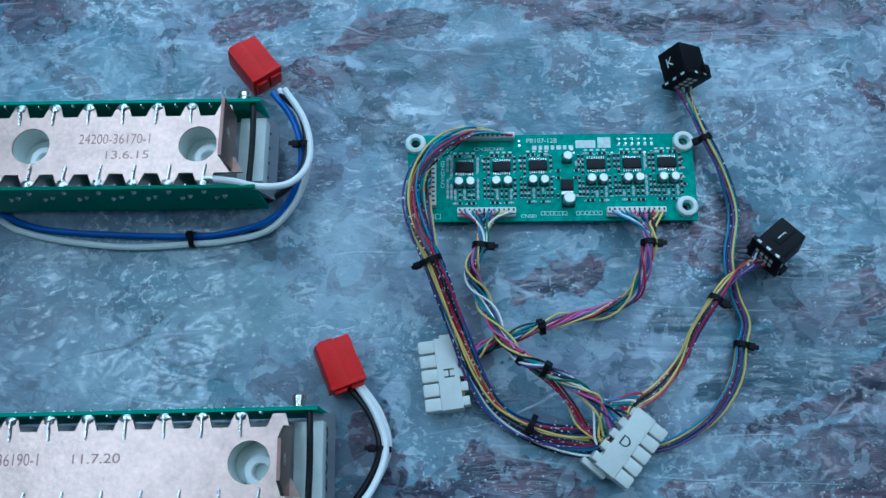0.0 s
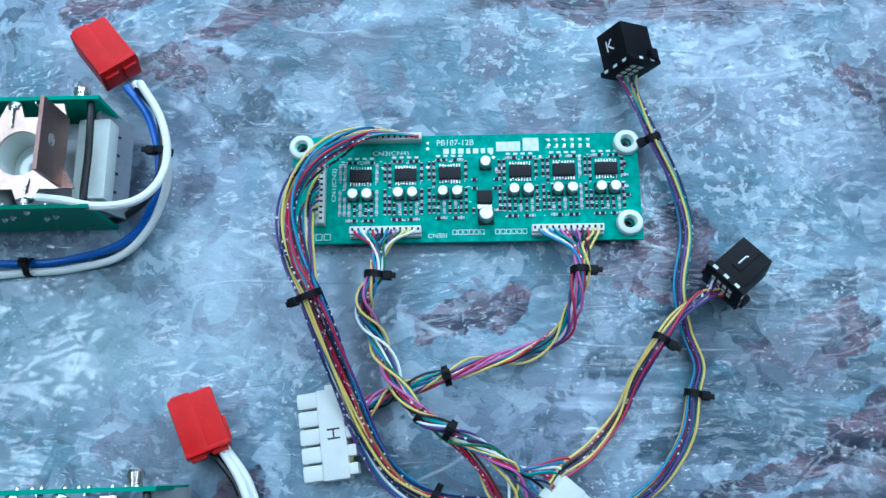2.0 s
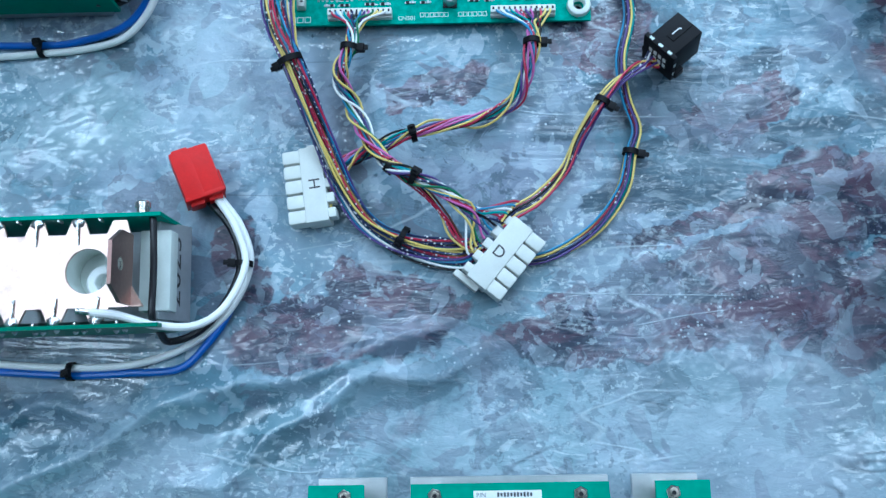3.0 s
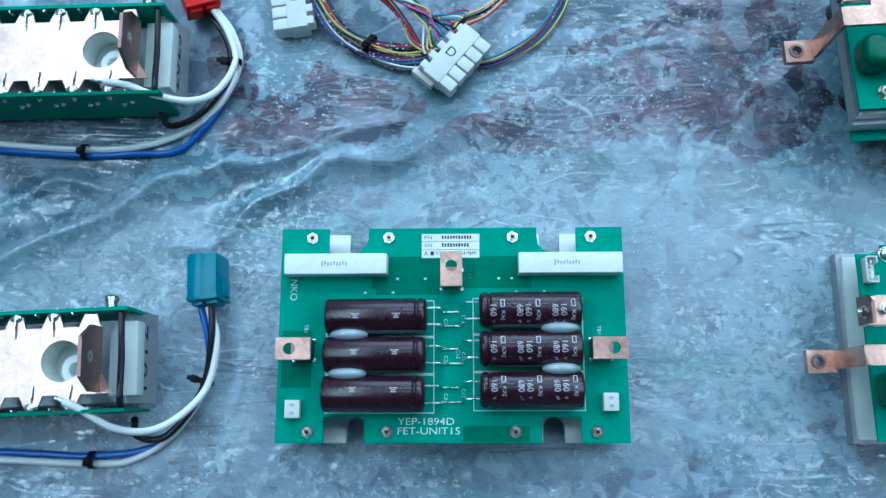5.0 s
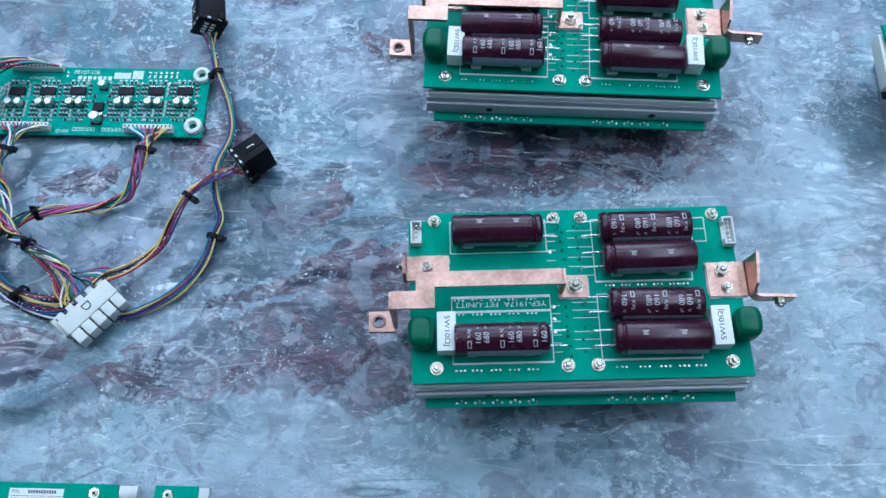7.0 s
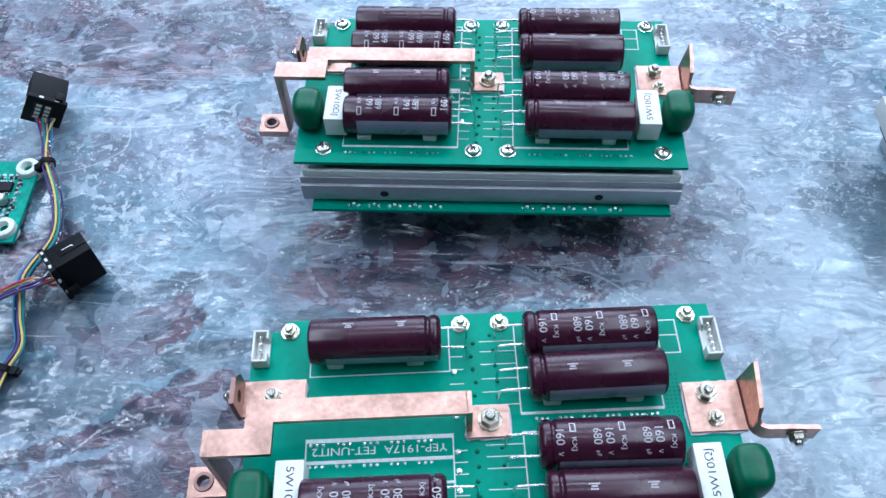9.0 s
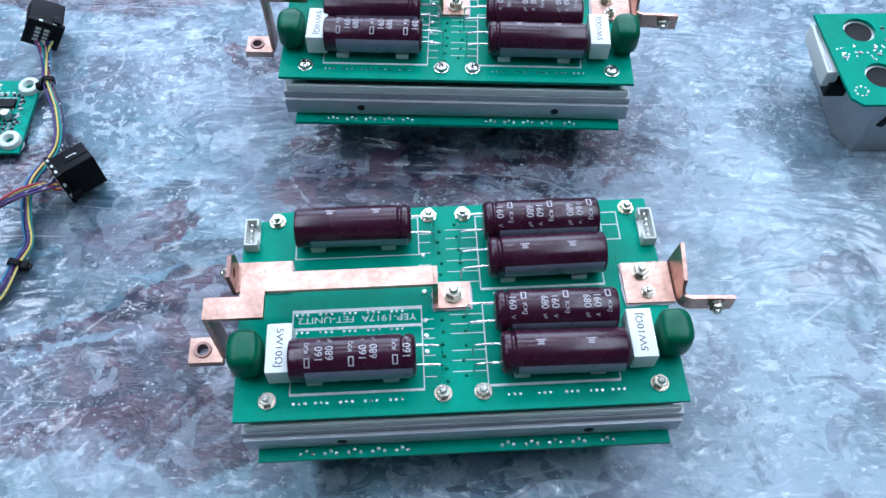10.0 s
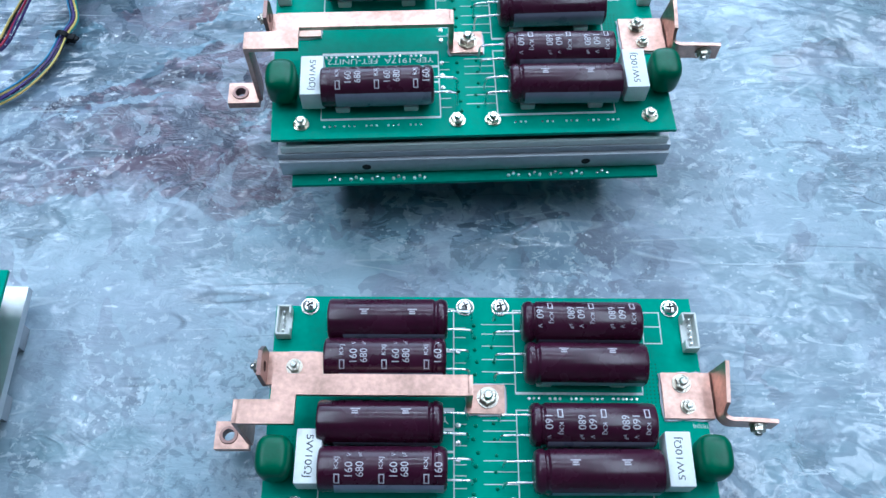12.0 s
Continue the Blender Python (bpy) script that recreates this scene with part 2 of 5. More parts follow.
    pale = mix(mul(ramp(noise_at(6.5, 5, 0.62, 0.4), 0.44, 0.58), 0.60), pale, mix(ramp(noise_at(30, 6, 0.62, 0.9), 0.47, 0.53), (0.165, 0.165, 0.24), (0.28, 0.31, 0.40)))
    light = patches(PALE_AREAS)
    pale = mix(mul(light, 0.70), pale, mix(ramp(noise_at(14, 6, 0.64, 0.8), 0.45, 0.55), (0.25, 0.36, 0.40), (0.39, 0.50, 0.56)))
    streak = noise_at(26, 6, 0.66, 0.6, (0.45, 1.6, 1), -18)
    slate = mix(ramp(streak, 0.44, 0.58), (0.020, 0.050, 0.080), (0.090, 0.150, 0.195))
    plum = mix(ramp(noise_at(38, 6, 0.66, 0.8, (0.7, 1.4, 1), -16), 0.46, 0.56), (0.018, 0.018, 0.044), (0.100, 0.056, 0.088))
    plum = mix(mul(ramp(noise_at(64, 5, 0.66, 0.9, (0.8, 1.3, 1), 20), 0.555, 0.585), 0.6), plum, (0.200, 0.200, 0.275))
    # zones of the print, with the painted shade of driver boards and folds
    slate_zone = plus(mul(patches(SLATE_AND_SHADE), 0.62), mul(noise_at(9.0, 6, 0.64, 0.9, (0.9, 1.4, 1), -18), 0.80))
    plum_zone = plus(mul(patches(PLUM_PATCHES + PLUM_AND_SHADE), 0.62), mul(noise_at(10.5, 6, 0.64, 0.9, (0.9, 1.4, 1), -14), 0.80))
    calm = ramp(light, 0.0, 1.0, 1.0, 0.45)
    # pieces of both tones scattered over the sheet
    fleck = mul(ramp(noise_at(44, 5, 0.66, 0.9, (1, 1.3, 1), -15), 0.550, 0.570), ramp(noise_at(11, 3), 0.42, 0.58))
    col = mix(mul(mul(fleck, calm), 0.70), pale, slate)
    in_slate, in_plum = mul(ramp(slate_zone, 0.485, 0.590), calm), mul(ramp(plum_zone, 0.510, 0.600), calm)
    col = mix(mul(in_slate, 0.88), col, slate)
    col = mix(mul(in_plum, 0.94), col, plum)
    clear = ramp(total(in_slate, in_plum), 0.2, 1.0, 1.0, 0.55)
    # flat islands with crisp rims where the film clings to the sheet
    for size, lo, amount, tint in ((21, 0.560, 0.60, (0.27, 0.33, 0.42)), (36, 0.565, 0.62, (0.36, 0.45, 0.53)), (27, 0.575, 0.66, (0.115, 0.125, 0.175)), (52, 0.585, 0.55, (0.085, 0.105, 0.150)), (70, 0.585, 0.60, (0.40, 0.49, 0.56))):
        isle = ramp(noise_at(size, 3.0, 0.56, 0.5), lo, lo + 0.008)
        soft = ramp(noise_at(size * 0.42 + 3, 2), 0.40, 0.54, 0.12, 1.0)
        col = mix(mul(mul(mul(isle, soft), mul(clear, ramp(light, 0.0, 1.0, 1.0, 0.6))), amount), col, tint)
    # smooth stretches where the film lies clear over even grey
    even = mul(mul(ramp(noise_at(6.0, 4, 0.6, 0.5, (0.9, 1.3, 1), 25), 0.53, 0.575), clear), 0.40)
    col = mix(even, col, mix(ramp(noise_at(5, 2), 0.4, 0.6), (0.20, 0.285, 0.335), (0.30, 0.36, 0.43)))
    # granite-like grain: dark and pale specks in fields
    grain = mul(ramp(noise_at(210, 4, 0.62, 0.5), 0.545, 0.585), ramp(noise_at(8, 3, 0.6), 0.48, 0.60))
    col = mix(mul(grain, 0.42), col, (0.060, 0.095, 0.130))
    frost = mul(ramp(noise_at(260, 4, 0.62, 0.4), 0.560, 0.600), ramp(noise_at(10, 3, 0.6, 0.0, (1, 1, 1), 40), 0.47, 0.60))
    col = mix(mul(mul(frost, clear), 0.72), col, (0.48, 0.57, 0.62))
    # short pale strokes that put glints of the film into its colour
    glint = ramp(noise_at(120, 5, 0.66, 0.9, (0.6, 1.5, 1), 38), 0.590, 0.615)
    col = mix(mul(mul(mul(glint, clear), ramp(noise_at(13, 3), 0.50, 0.58)), 0.70), col, (0.55, 0.64, 0.69))
    speck = nt.nodes.new("ShaderNodeTexVoronoi")
    speck.inputs["Scale"].default_value = 330
    L(geo.outputs["Position"], speck.inputs["Vector"])
    dotsf = mul(ramp(speck.outputs["Distance"], 0.16, 0.23, 1.0, 0.0), ramp(noise_at(30, 4, 0.6), 0.54, 0.60))
    col = mix(mul(dotsf, 0.65), col, (0.50, 0.58, 0.64))
    # creases and scratches of the film; the pale lines also paint crinkle highlights
    crease = mul(ridge(noise_at(8, 3, 0.5, 0.4, (0.45, 1.6, 1), -20), 0.006), ramp(noise_at(12, 3), 0.46, 0.58))
    hair = mul(ridge(noise_at(9, 2, 0.5, 0.3, (0.25, 2.2, 1), 52), 0.006), ramp(noise_at(18, 2), 0.50, 0.60))
    nick = mul(ridge(noise_at(11, 2, 0.5, 0.3, (0.25, 2.0, 1), -48), 0.006), ramp(noise_at(16, 2, 0.5, 0, (1, 1, 1), 70), 0.54, 0.62))
    lines = total(crease, hair)
    col = mix(mul(lines, 0.40), col, (0.56, 0.65, 0.70))
    col = mix(mul(nick, 0.50), col, (0.030, 0.050, 0.075))
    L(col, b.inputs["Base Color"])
    L(ramp(noise_at(40, 5), 0.3, 0.7, 0.25, 0.50), b.inputs["Roughness"])
    b.inputs["Coat Weight"].default_value = 1.0
    b.inputs["Coat Roughness"].default_value = 0.13
    b.inputs["Specular IOR Level"].default_value = 0.4

    def relief(height, strength, socks):
        bp = nt.nodes.new("ShaderNodeBump")
        bp.inputs["Strength"].default_value, bp.inputs["Distance"].default_value = strength, 0.002
        L(height, bp.inputs["Height"])
        for key in socks:
            L(bp.outputs[0], b.inputs[key])

    fine = plus(noise_at(45, 4, 0.55, 0.8, (0.8, 1.3, 1), 20), mul(noise_at(130, 3, 0.55, 0.6, (0.7, 1.3, 1), 35), 0.25))
    relief(plus(fine, mul(lines, 0.2)), 0.25, ["Normal"])
    sag = mul(ridge(noise_at(10, 4, 0.52, 1.0, (0.55, 1.45, 1), -18), 0.13), 1.4)
    pucker = mul(mul(ridge(noise_at(34, 3, 0.5, 1.1, (0.65, 1.4, 1), -24), 0.09), ramp(noise_at(7, 2), 0.42, 0.58)), 0.9)
    cross = mul(mul(ridge(noise_at(42, 3, 0.55, 0.8, (0.6, 1.4, 1), 65), 0.08), ramp(noise_at(9, 2), 0.50, 0.6)), 0.7)
    crackle = mul(mul(ridge(noise_at(95, 3, 0.55, 1.2, (0.7, 1.35, 1), -32), 0.10), ramp(noise_at(14, 3, 0.6, 0.3), 0.46, 0.58)), 0.95)
    wrinkles = plus(plus(plus(sag, pucker), cross), crackle)
    relief(plus(wrinkles, plus(mul(fine, 0.4), mul(lines, 0.25))), 0.85, ["Coat Normal"])
    return m


M["film"] = film_material()

# ---------------------------------------------------------------- mesh tools (millimetres in, metres out)
K = 0.001


def box(bm, cx, cy, cz, sx, sy, sz, bevel=0.0, turn=None):
    r = bmesh.ops.create_cube(bm, size=1.0)
    vs = r["verts"]
    bmesh.ops.scale(bm, vec=(sx * K, sy * K, sz * K), verts=vs)
    if bevel:
        es = list({e for v in vs for e in v.link_edges})
        out = bmesh.ops.bevel(bm, geom=es, offset=bevel * K, segments=2, profile=0.6, affect="EDGES")
        vs = list({v for f in out["faces"] for v in f.verts} | {v for v in vs if v.is_valid})
    if turn is not None:
        bmesh.ops.transform(bm, matrix=turn, verts=vs)
    bmesh.ops.translate(bm, vec=(cx * K, cy * K, cz * K), verts=vs)
    return vs


def rod(bm, a, c, r, seg=12, r2=None):
    a, c = Vector(a) * K, Vector(c) * K
    d = c - a
    out = bmesh.ops.create_cone(bm, cap_ends=True, segments=seg, radius1=r * K, radius2=(r if r2 is None else r2) * K, depth=d.length)
    m = Matrix.Translation((a + c) / 2) @ d.to_track_quat("Z", "Y").to_matrix().to_4x4()
    bmesh.ops.transform(bm, matrix=m, verts=out["verts"])
    return out["verts"]


def lathe(bm, profile, seg=24, m=None):
    """Turns (radius, height) pairs about z; m places the result."""
    rings = []
    for r, z in profile:
        if r < 1e-6:
            rings.append([bm.verts.new((0, 0, z * K))])
        else:
            rings.append([bm.verts.new((r * K * math.cos(a), r * K * math.sin(a), z * K)) for a in (2 * math.pi * i / seg for i in range(seg))])
    for p, q in zip(rings, rings[1:]):
        for i in range(seg):
            j = (i + 1) % seg
            if len(p) == 1 and len(q) > 1:
                bm.faces.new((p[0], q[j], q[i]))
            elif len(q) == 1 and len(p) > 1:
                bm.faces.new((p[i], p[j], q[0]))
            elif len(p) > 1:
                bm.faces.new((p[i], p[j], q[j], q[i]))
    vs = [v for r in rings for v in r]
    if m is not None:
        bmesh.ops.transform(bm, matrix=m, verts=vs)
    return vs


def circle(cx, cy, r, seg=24):
    return [(cx + r * math.cos(2 * math.pi * i / seg), cy + r * math.sin(2 * math.pi * i / seg)) for i in range(seg)]


def plate(bm, outline, z0, z1, holes=(), m=None):
    """A flat sheet of any outline with holes, from z0 to z1."""
    loops = [list(outline)] + [list(h) for h in holes]
    tris = tessellate_polygon([[Vector((x, y, 0)) for x, y in lp] for lp in loops])
    flat = [p for lp in loops for p in lp]
    low = [bm.verts.new((x * K, y * K, z0 * K)) for x, y in flat]
    top = [bm.verts.new((x * K, y * K, z1 * K)) for x, y in flat]
    for t in tris:
        for row in (low, top):
            try:
                bm.faces.new([row[i] for i in t])
            except ValueError:
                pass
    n = 0
    for lp in loops:
        for i in range(len(lp)):
            j = (i + 1) % len(lp)
            bm.faces.new((low[n + i], low[n + j], top[n + j], top[n + i]))
        n += len(lp)
    if m is not None:
        bmesh.ops.transform(bm, matrix=m, verts=low + top)
    return low + top


def tube(bm, pts, r, seg=8):
    """A round wire through points, in metres."""
    pts = [Vector(p) for p in pts]
    rings, up = [], Vector((0, 0, 1))
    for i, p in enumerate(pts):
        d = (pts[min(i + 1, len(pts) - 1)] - pts[max(i - 1, 0)]).normalized()
        side = d.cross(up)
        side = side.normalized() if side.length > 1e-4 else Vector((1, 0, 0))
        nrm = side.cross(d)
        rings.append([bm.verts.new(p + r * (math.cos(a) * side + math.sin(a) * nrm)) for a in (2 * math.pi * k / seg for k in range(seg))])
    for a, c in zip(rings, rings[1:]):
        for k in range(seg):
            bm.faces.new((a[k], a[(k + 1) % seg], c[(k + 1) % seg], c[k]))
    bm.faces.new(rings[0][::-1])
    bm.faces.new(rings[-1])


def spline(pts, n=12):
    """A smooth curve through points."""
    p = [Vector(q) for q in pts]
    p = [2 * p[0] - p[1]] + p + [2 * p[-1] - p[-2]]
    out = []
    for a, c, d, e in zip(p, p[1:], p[2:], p[3:]):
        for i in range(n):
            t = i / n
            out.append(0.5 * (2 * c + (d - a) * t + (2 * a - 5 * c + 4 * d - e) * t * t + (3 * c - a - 3 * d + e) * t ** 3))
    out.append(p[-2])
    return out


def finish(bm, name, mat, smooth=35):
    bmesh.ops.recalc_face_normals(bm, faces=bm.faces)
    me = bpy.data.meshes.new(name)
    bm.to_mesh(me)
    bm.free()
    me.materials.append(mat)
    if smooth:
        me.shade_smooth()
        me.set_sharp_from_angle(angle=radians(smooth))
    return me


def part(name, bm, mat, parent, label=""):
    me = bm if isinstance(bm, bpy.types.Mesh) else finish(bm, name, mat)
    ob = new(name, me)
    ob.parent = parent
    return tagged(ob, label)


def thing(name, m, label, category, group="", kind=""):
    ob = new(name)
    ob.empty_display_size = 0.02
    ob.matrix_world = m
    return tagged(ob, label, category, group, kind)


def solo(name, bm, mat, label, category, kind="", group=""):
    return tagged(new(name, finish(bm, name, mat)), label, category, group, kind)


LETTERS = {}


def letters(text, height, mat, width=None):
    """Flat letters, centred on the origin, of that cap height in millimetres."""
    key = (text, height, mat.name, width)
    if key not in LETTERS:
        cu = bpy.data.curves.new("lettering", "FONT")
        cu.body, cu.size, cu.extrude = text, 1.0, 0.0
        ob = bpy.data.objects.new("lettering", cu)
        scene.collection.objects.link(ob)
        me = bpy.data.meshes.new_from_object(ob.evaluated_get(bpy.context.evaluated_depsgraph_get()))
        bpy.data.objects.remove(ob)
        co = np.array([v.co for v in me.vertices])
        lo, hi = co.min(0), co.max(0)
        s = height * K / max(hi[1] - lo[1], 1e-6)
        sx = s if width is None else width * K / (hi[0] - lo[0])
        for v in me.vertices:
            v.co = ((v.co.x - (lo[0] + hi[0]) / 2) * sx, (v.co.y - (lo[1] + hi[1]) / 2) * s, 0)
        me.materials.clear()
        me.materials.append(mat)
        LETTERS[key] = me
    return LETTERS[key]


def write(text, height, mat, parent, m, width=None, name="lettering"):
    ob = new(name, letters(text, height, mat, width))
    ob.parent = parent
    ob.matrix_basis = m
    return ob


def at(x, y, z, rx=0, ry=0, rz=0):
    return pose(x * K, y * K, z * K, rx, ry, rz)


# ---------------------------------------------------------------- the room
def room():
    z0, z1 = -0.75, 1.80
    x0, x1, y0, y1 = -2.2, 2.6, -2.2, 2.1

    def slab(name, cx, cy, cz, sx, sy, sz, mat):
        bm = bmesh.new()
        box(bm, cx / K, cy / K, cz / K, sx / K, sy / K, sz / K)
        return tagged(new(name, finish(bm, name, mat)), kind="structure")

    mx, my, w, d = (x0 + x1) / 2, (y0 + y1) / 2, x1 - x0, y1 - y0
    slab("floor", mx, my, z0 - 0.05, w + 0.4, d + 0.4, 0.1, M["floor"])
    slab("ceiling", mx, my, z1 + 0.05, w + 0.4, d + 0.4, 0.1, M["wall"])
    slab("wall_west", x0 - 0.1, my, (z0 + z1) / 2, 0.2, d, z1 - z0, M["wall"])
    slab("wall_east", x1 + 0.1, my, (z0 + z1) / 2, 0.2, d, z1 - z0, M["wall"])
    slab("wall_south", mx, y0 - 0.1, (z0 + z1) / 2, w + 0.4, 0.2, z1 - z0, M["wall"])
    # north wall, with the window's opening between sill and lintel
    wx0, wx1, wz0, wz1 = -0.95, 1.35, 0.30, 1.60
    bm = bmesh.new()
    for a, c, e, g in ((x0 - 0.2, wx0, z0, z1), (wx1, x1 + 0.2, z0, z1), (wx0, wx1, z0, wz0), (wx0, wx1, wz1, z1)):
        box(bm, (a + c) / 2 / K, (y1 + 0.1) / K, (e + g) / 2 / K, (c - a) / K, 200, (g - e) / K)
    tagged(new("wall_north", finish(bm, "wall_north", M["wall"])), kind="structure")
    win = thing("window_1", pose((wx0 + wx1) / 2, y1 + 0.1, (wz0 + wz1) / 2), "white painted window frame in the wall", "window", kind="structure")
    W, H = (wx1 - wx0) / K, (wz1 - wz0) / K
    bm = bmesh.new()
    for s in (-1, 1):
        box(bm, s * (W / 2 - 25), 0, 0, 50, 60, H, 3)
        box(bm, 0, 0, s * (H / 2 - 25), W - 100, 58, 50, 3)
    box(bm, 0, 0, 0, 50, 58, H - 100, 3)
    part("window_frame", bm, M["wall"], win)
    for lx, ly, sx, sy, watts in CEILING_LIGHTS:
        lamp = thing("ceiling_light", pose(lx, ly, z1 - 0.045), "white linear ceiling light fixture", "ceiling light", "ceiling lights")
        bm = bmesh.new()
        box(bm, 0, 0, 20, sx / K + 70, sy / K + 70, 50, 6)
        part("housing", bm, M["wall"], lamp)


room()


def fold(x, y, ax, ay, bx, by, width, height):
    """Height of a soft crease of the film that runs from a to b."""
    dx, dy = bx - ax, by - ay
    n2 = dx * dx + dy * dy
    t = ((x - ax) * dx + (y - ay) * dy) / n2
    d = ((x - ax) * dy - (y - ay) * dx) / math.sqrt(n2)
    d = d + 0.006 * np.sin(9 * t + ax * 40) + 0.003 * np.sin(23 * t + by * 70)
    fade = np.clip(t * 6, 0, 1) * np.clip((1 - t) * 6, 0, 1)
    return height * fade * np.exp(-np.abs(d / width) ** 1.4)


FOLDS = [
    (-0.24, -0.112, 0.070, 0.010, 0.0060, 0.0055),
    (-0.085, -0.079, 0.080, -0.006, 0.0055, 0.0050),
    (0.060, -0.012, 0.280, 0.086, 0.0065, 0.0020),
    (-0.20, -0.062, -0.02, -0.022, 0.0045, 0.0034),
    (0.14, 0.060, 0.26, 0.150, 0.010, 0.0014),
    (0.22, 0.060, 0.47, 0.112, 0.007, 0.0020),
    (0.18, 0.001, 0.27, 0.020, 0.006, 0.0020),
    (-0.30, 0.235, 0.05, 0.262, 0.008, 0.0024),
    (-0.09, 0.225, 0.18, 0.275, 0.006, 0.0026),
    (0.42, 0.090, 0.64, 0.112, 0.008, 0.0018),
    (0.20, -0.040, 0.46, -0.028, 0.008, 0.0020),
]


def work_table():
    table = thing("work_table", pose(0, 0, 0), "long work table covered with a creased glossy mottled plastic film", "table")
    xs = np.concatenate([np.linspace(-0.70, -0.30, 26), np.linspace(-0.297, 0.660, 480), np.linspace(0.675, 1.10, 26)])
    ys = np.concatenate([np.linspace(-0.60, -0.24, 24), np.linspace(-0.237, 0.345, 292), np.linspace(0.36, 0.80, 28)])
    gx, gy = np.meshgrid(xs, ys)
    z = sum(fold(gx, gy, *f) for f in FOLDS)
    rough = np.array([[noise.noise((x * 30, y * 48, 0.3)) + 0.5 * noise.noise((x * 75, y * 110, 4.1)) for x in xs] for y in ys])
    z = z + 0.0004 * rough - 0.0006
    nx, ny = len(xs), len(ys)
    idx = np.arange(nx * ny).reshape(ny, nx)
    quads = np.stack([idx[:-1, :-1], idx[:-1, 1:], idx[1:, 1:], idx[1:, :-1]], -1).reshape(-1, 4)
    me = bpy.data.meshes.new("plastic_film")
    me.from_pydata(np.stack([gx, gy, z], -1).reshape(-1, 3).tolist(), [], quads.tolist())
    me.materials.append(M["film"])
    me.shade_smooth()
    part("plastic_film", me, M["film"], table, "glossy creased mottled grey and plum film")
    bm = bmesh.new()
    box(bm, 200, 100, -18, 1800, 1400, 30, 3)
    part("tabletop", bm, M["wood"], table)
    for sx in (-1, 1):
        for sy in (-1, 1):
            bm = bmesh.new()
            box(bm, 200 + sx * 840, 100 + sy * 640, -391, 60, 60, 716, 3)
            part("leg", bm, M["wood"], table)


work_table()

# ---------------------------------------------------------------- electronic parts
def capacitor_meshes():
    """Lying can of 16 x 45.5 mm, axis along x, foot end at -x where the leads come out."""
    R, L = 8.0, 45.5
    prof = [(0, 0), (5.5, 0), (6.8, 0.25), (7.5, 0.9), (8.0, 2.0), (8.0, 3.4), (7.35, 4.2), (7.35, 4.7), (8.0, 5.6), (8.0, L - 1.2), (7.6, L - 0.35), (6.7, L), (6.3, L), (6.2, L - 0.3), (0, L - 0.3)]
    bm = bmesh.new()
    lathe(bm, prof, 28, at(0, 0, 0, 0, 90, 0))
    can = finish(bm, "sleeve", M["sleeve"])
    bm = bmesh.new()
    lathe(bm, prof, 28, at(0, 0, 0, 0, 90, 0))
    can_dark = finish(bm, "sleeve", M["sleeve_dark"])
    # polarity stripe low on one side of the sleeve
    bm = bmesh.new()
    rows = []
    for a in np.linspace(-46, 20, 13):
        c, s = math.cos(radians(a)) * 8.06 * K, math.sin(radians(a)) * 8.06 * K
        rows.append((bm.verts.new((6 * K, -c, s)), bm.verts.new(((L - 1.3) * K, -c, s))))
    for p, q in zip(rows, rows[1:]):
        bm.faces.new((p[0], p[1], q[1], q[0]))
    band = finish(bm, "stripe", M["band"])
    return can, can_dark, band


CAN, CAN_DARK, BAND = capacitor_meshes()
FOOT_BM = bmesh.new()
box(FOOT_BM, 0, 0, 1.6, 6.0, 4.0, 3.4, 0.8)
FOOT = finish(FOOT_BM, "glue_foot", M["nylon_clear"])


def wrap(me, name, x, angle, turn, mat):
    """Puts flat print on the can's round side: at x along it, at an angle from the top."""
    out = me.copy()
    out.name = name
    for v in out.vertices:
        p = Matrix.Rotation(radians(turn), 3, "Z") @ v.co
        a = radians(angle) + p.y / 0.0081
        v.co = (x * K + p.x, 0.00806 * math.sin(a), 0.00806 * math.cos(a))
    return out


def frame_bars(w, h, t):
    """A thin upright frame, as a printed box, cut fine enough to bend round a can."""
    bm = bmesh.new()

    def strip(x0, y0, x1, y1, n):
        pts = [(x0 + (x1 - x0) * i / n) for i in range(n + 1)]
        low = [bm.verts.new((x * K, y0 * K, 0)) for x in pts]
        top = [bm.verts.new((x * K, y1 * K, 0)) for x in pts]
        for i in range(n):
            bm.faces.new((low[i], low[i + 1], top[i + 1], top[i]))

    strip(-w / 2, -h / 2, w / 2, -h / 2 + t, 8)
    strip(-w / 2, h / 2 - t, w / 2, h / 2, 8)
    strip(-w / 2, -h / 2 + t, -w / 2 + t, h / 2 - t, 1)
    strip(w / 2 - t, -h / 2 + t, w / 2, h / 2 - t, 1)
    return finish(bm, "print", M["print"], 0)


def capacitor_prints(turn):
    """The printed marks of one can: value, voltage and series, three times along it."""
    out = []
    s = 1 if turn > 0 else -1
    for x in (10, 25.5, 41):
        for text, dx, a, h in (("160", 1.2, -2 * s, 2.7), ("680", 5.0, -2 * s, 2.7), ("V", 1.2, 36 * s, 1.6), ("µF", 5.0, 37 * s, 1.7), ("KXJ", -2.9, 14 * s, 2.0)):
            if x + dx < (44.3 if s > 0 else 46.0):
                out.append(wrap(letters(text, h, M["print"], {"160": 5.0, "680": 5.2, "KXJ": 4.2}.get(text)), "marking", (x + dx) if s > 0 else 45.5 - x - dx + 3.0, a, turn, M["print"]))
        out.append(wrap(frame_bars(3.6, 2.0, 0.4), "marking", (x - 2.9) if s > 0 else 45.5 - x + 5.9, -26 * s, turn, M["print"]))
    return out


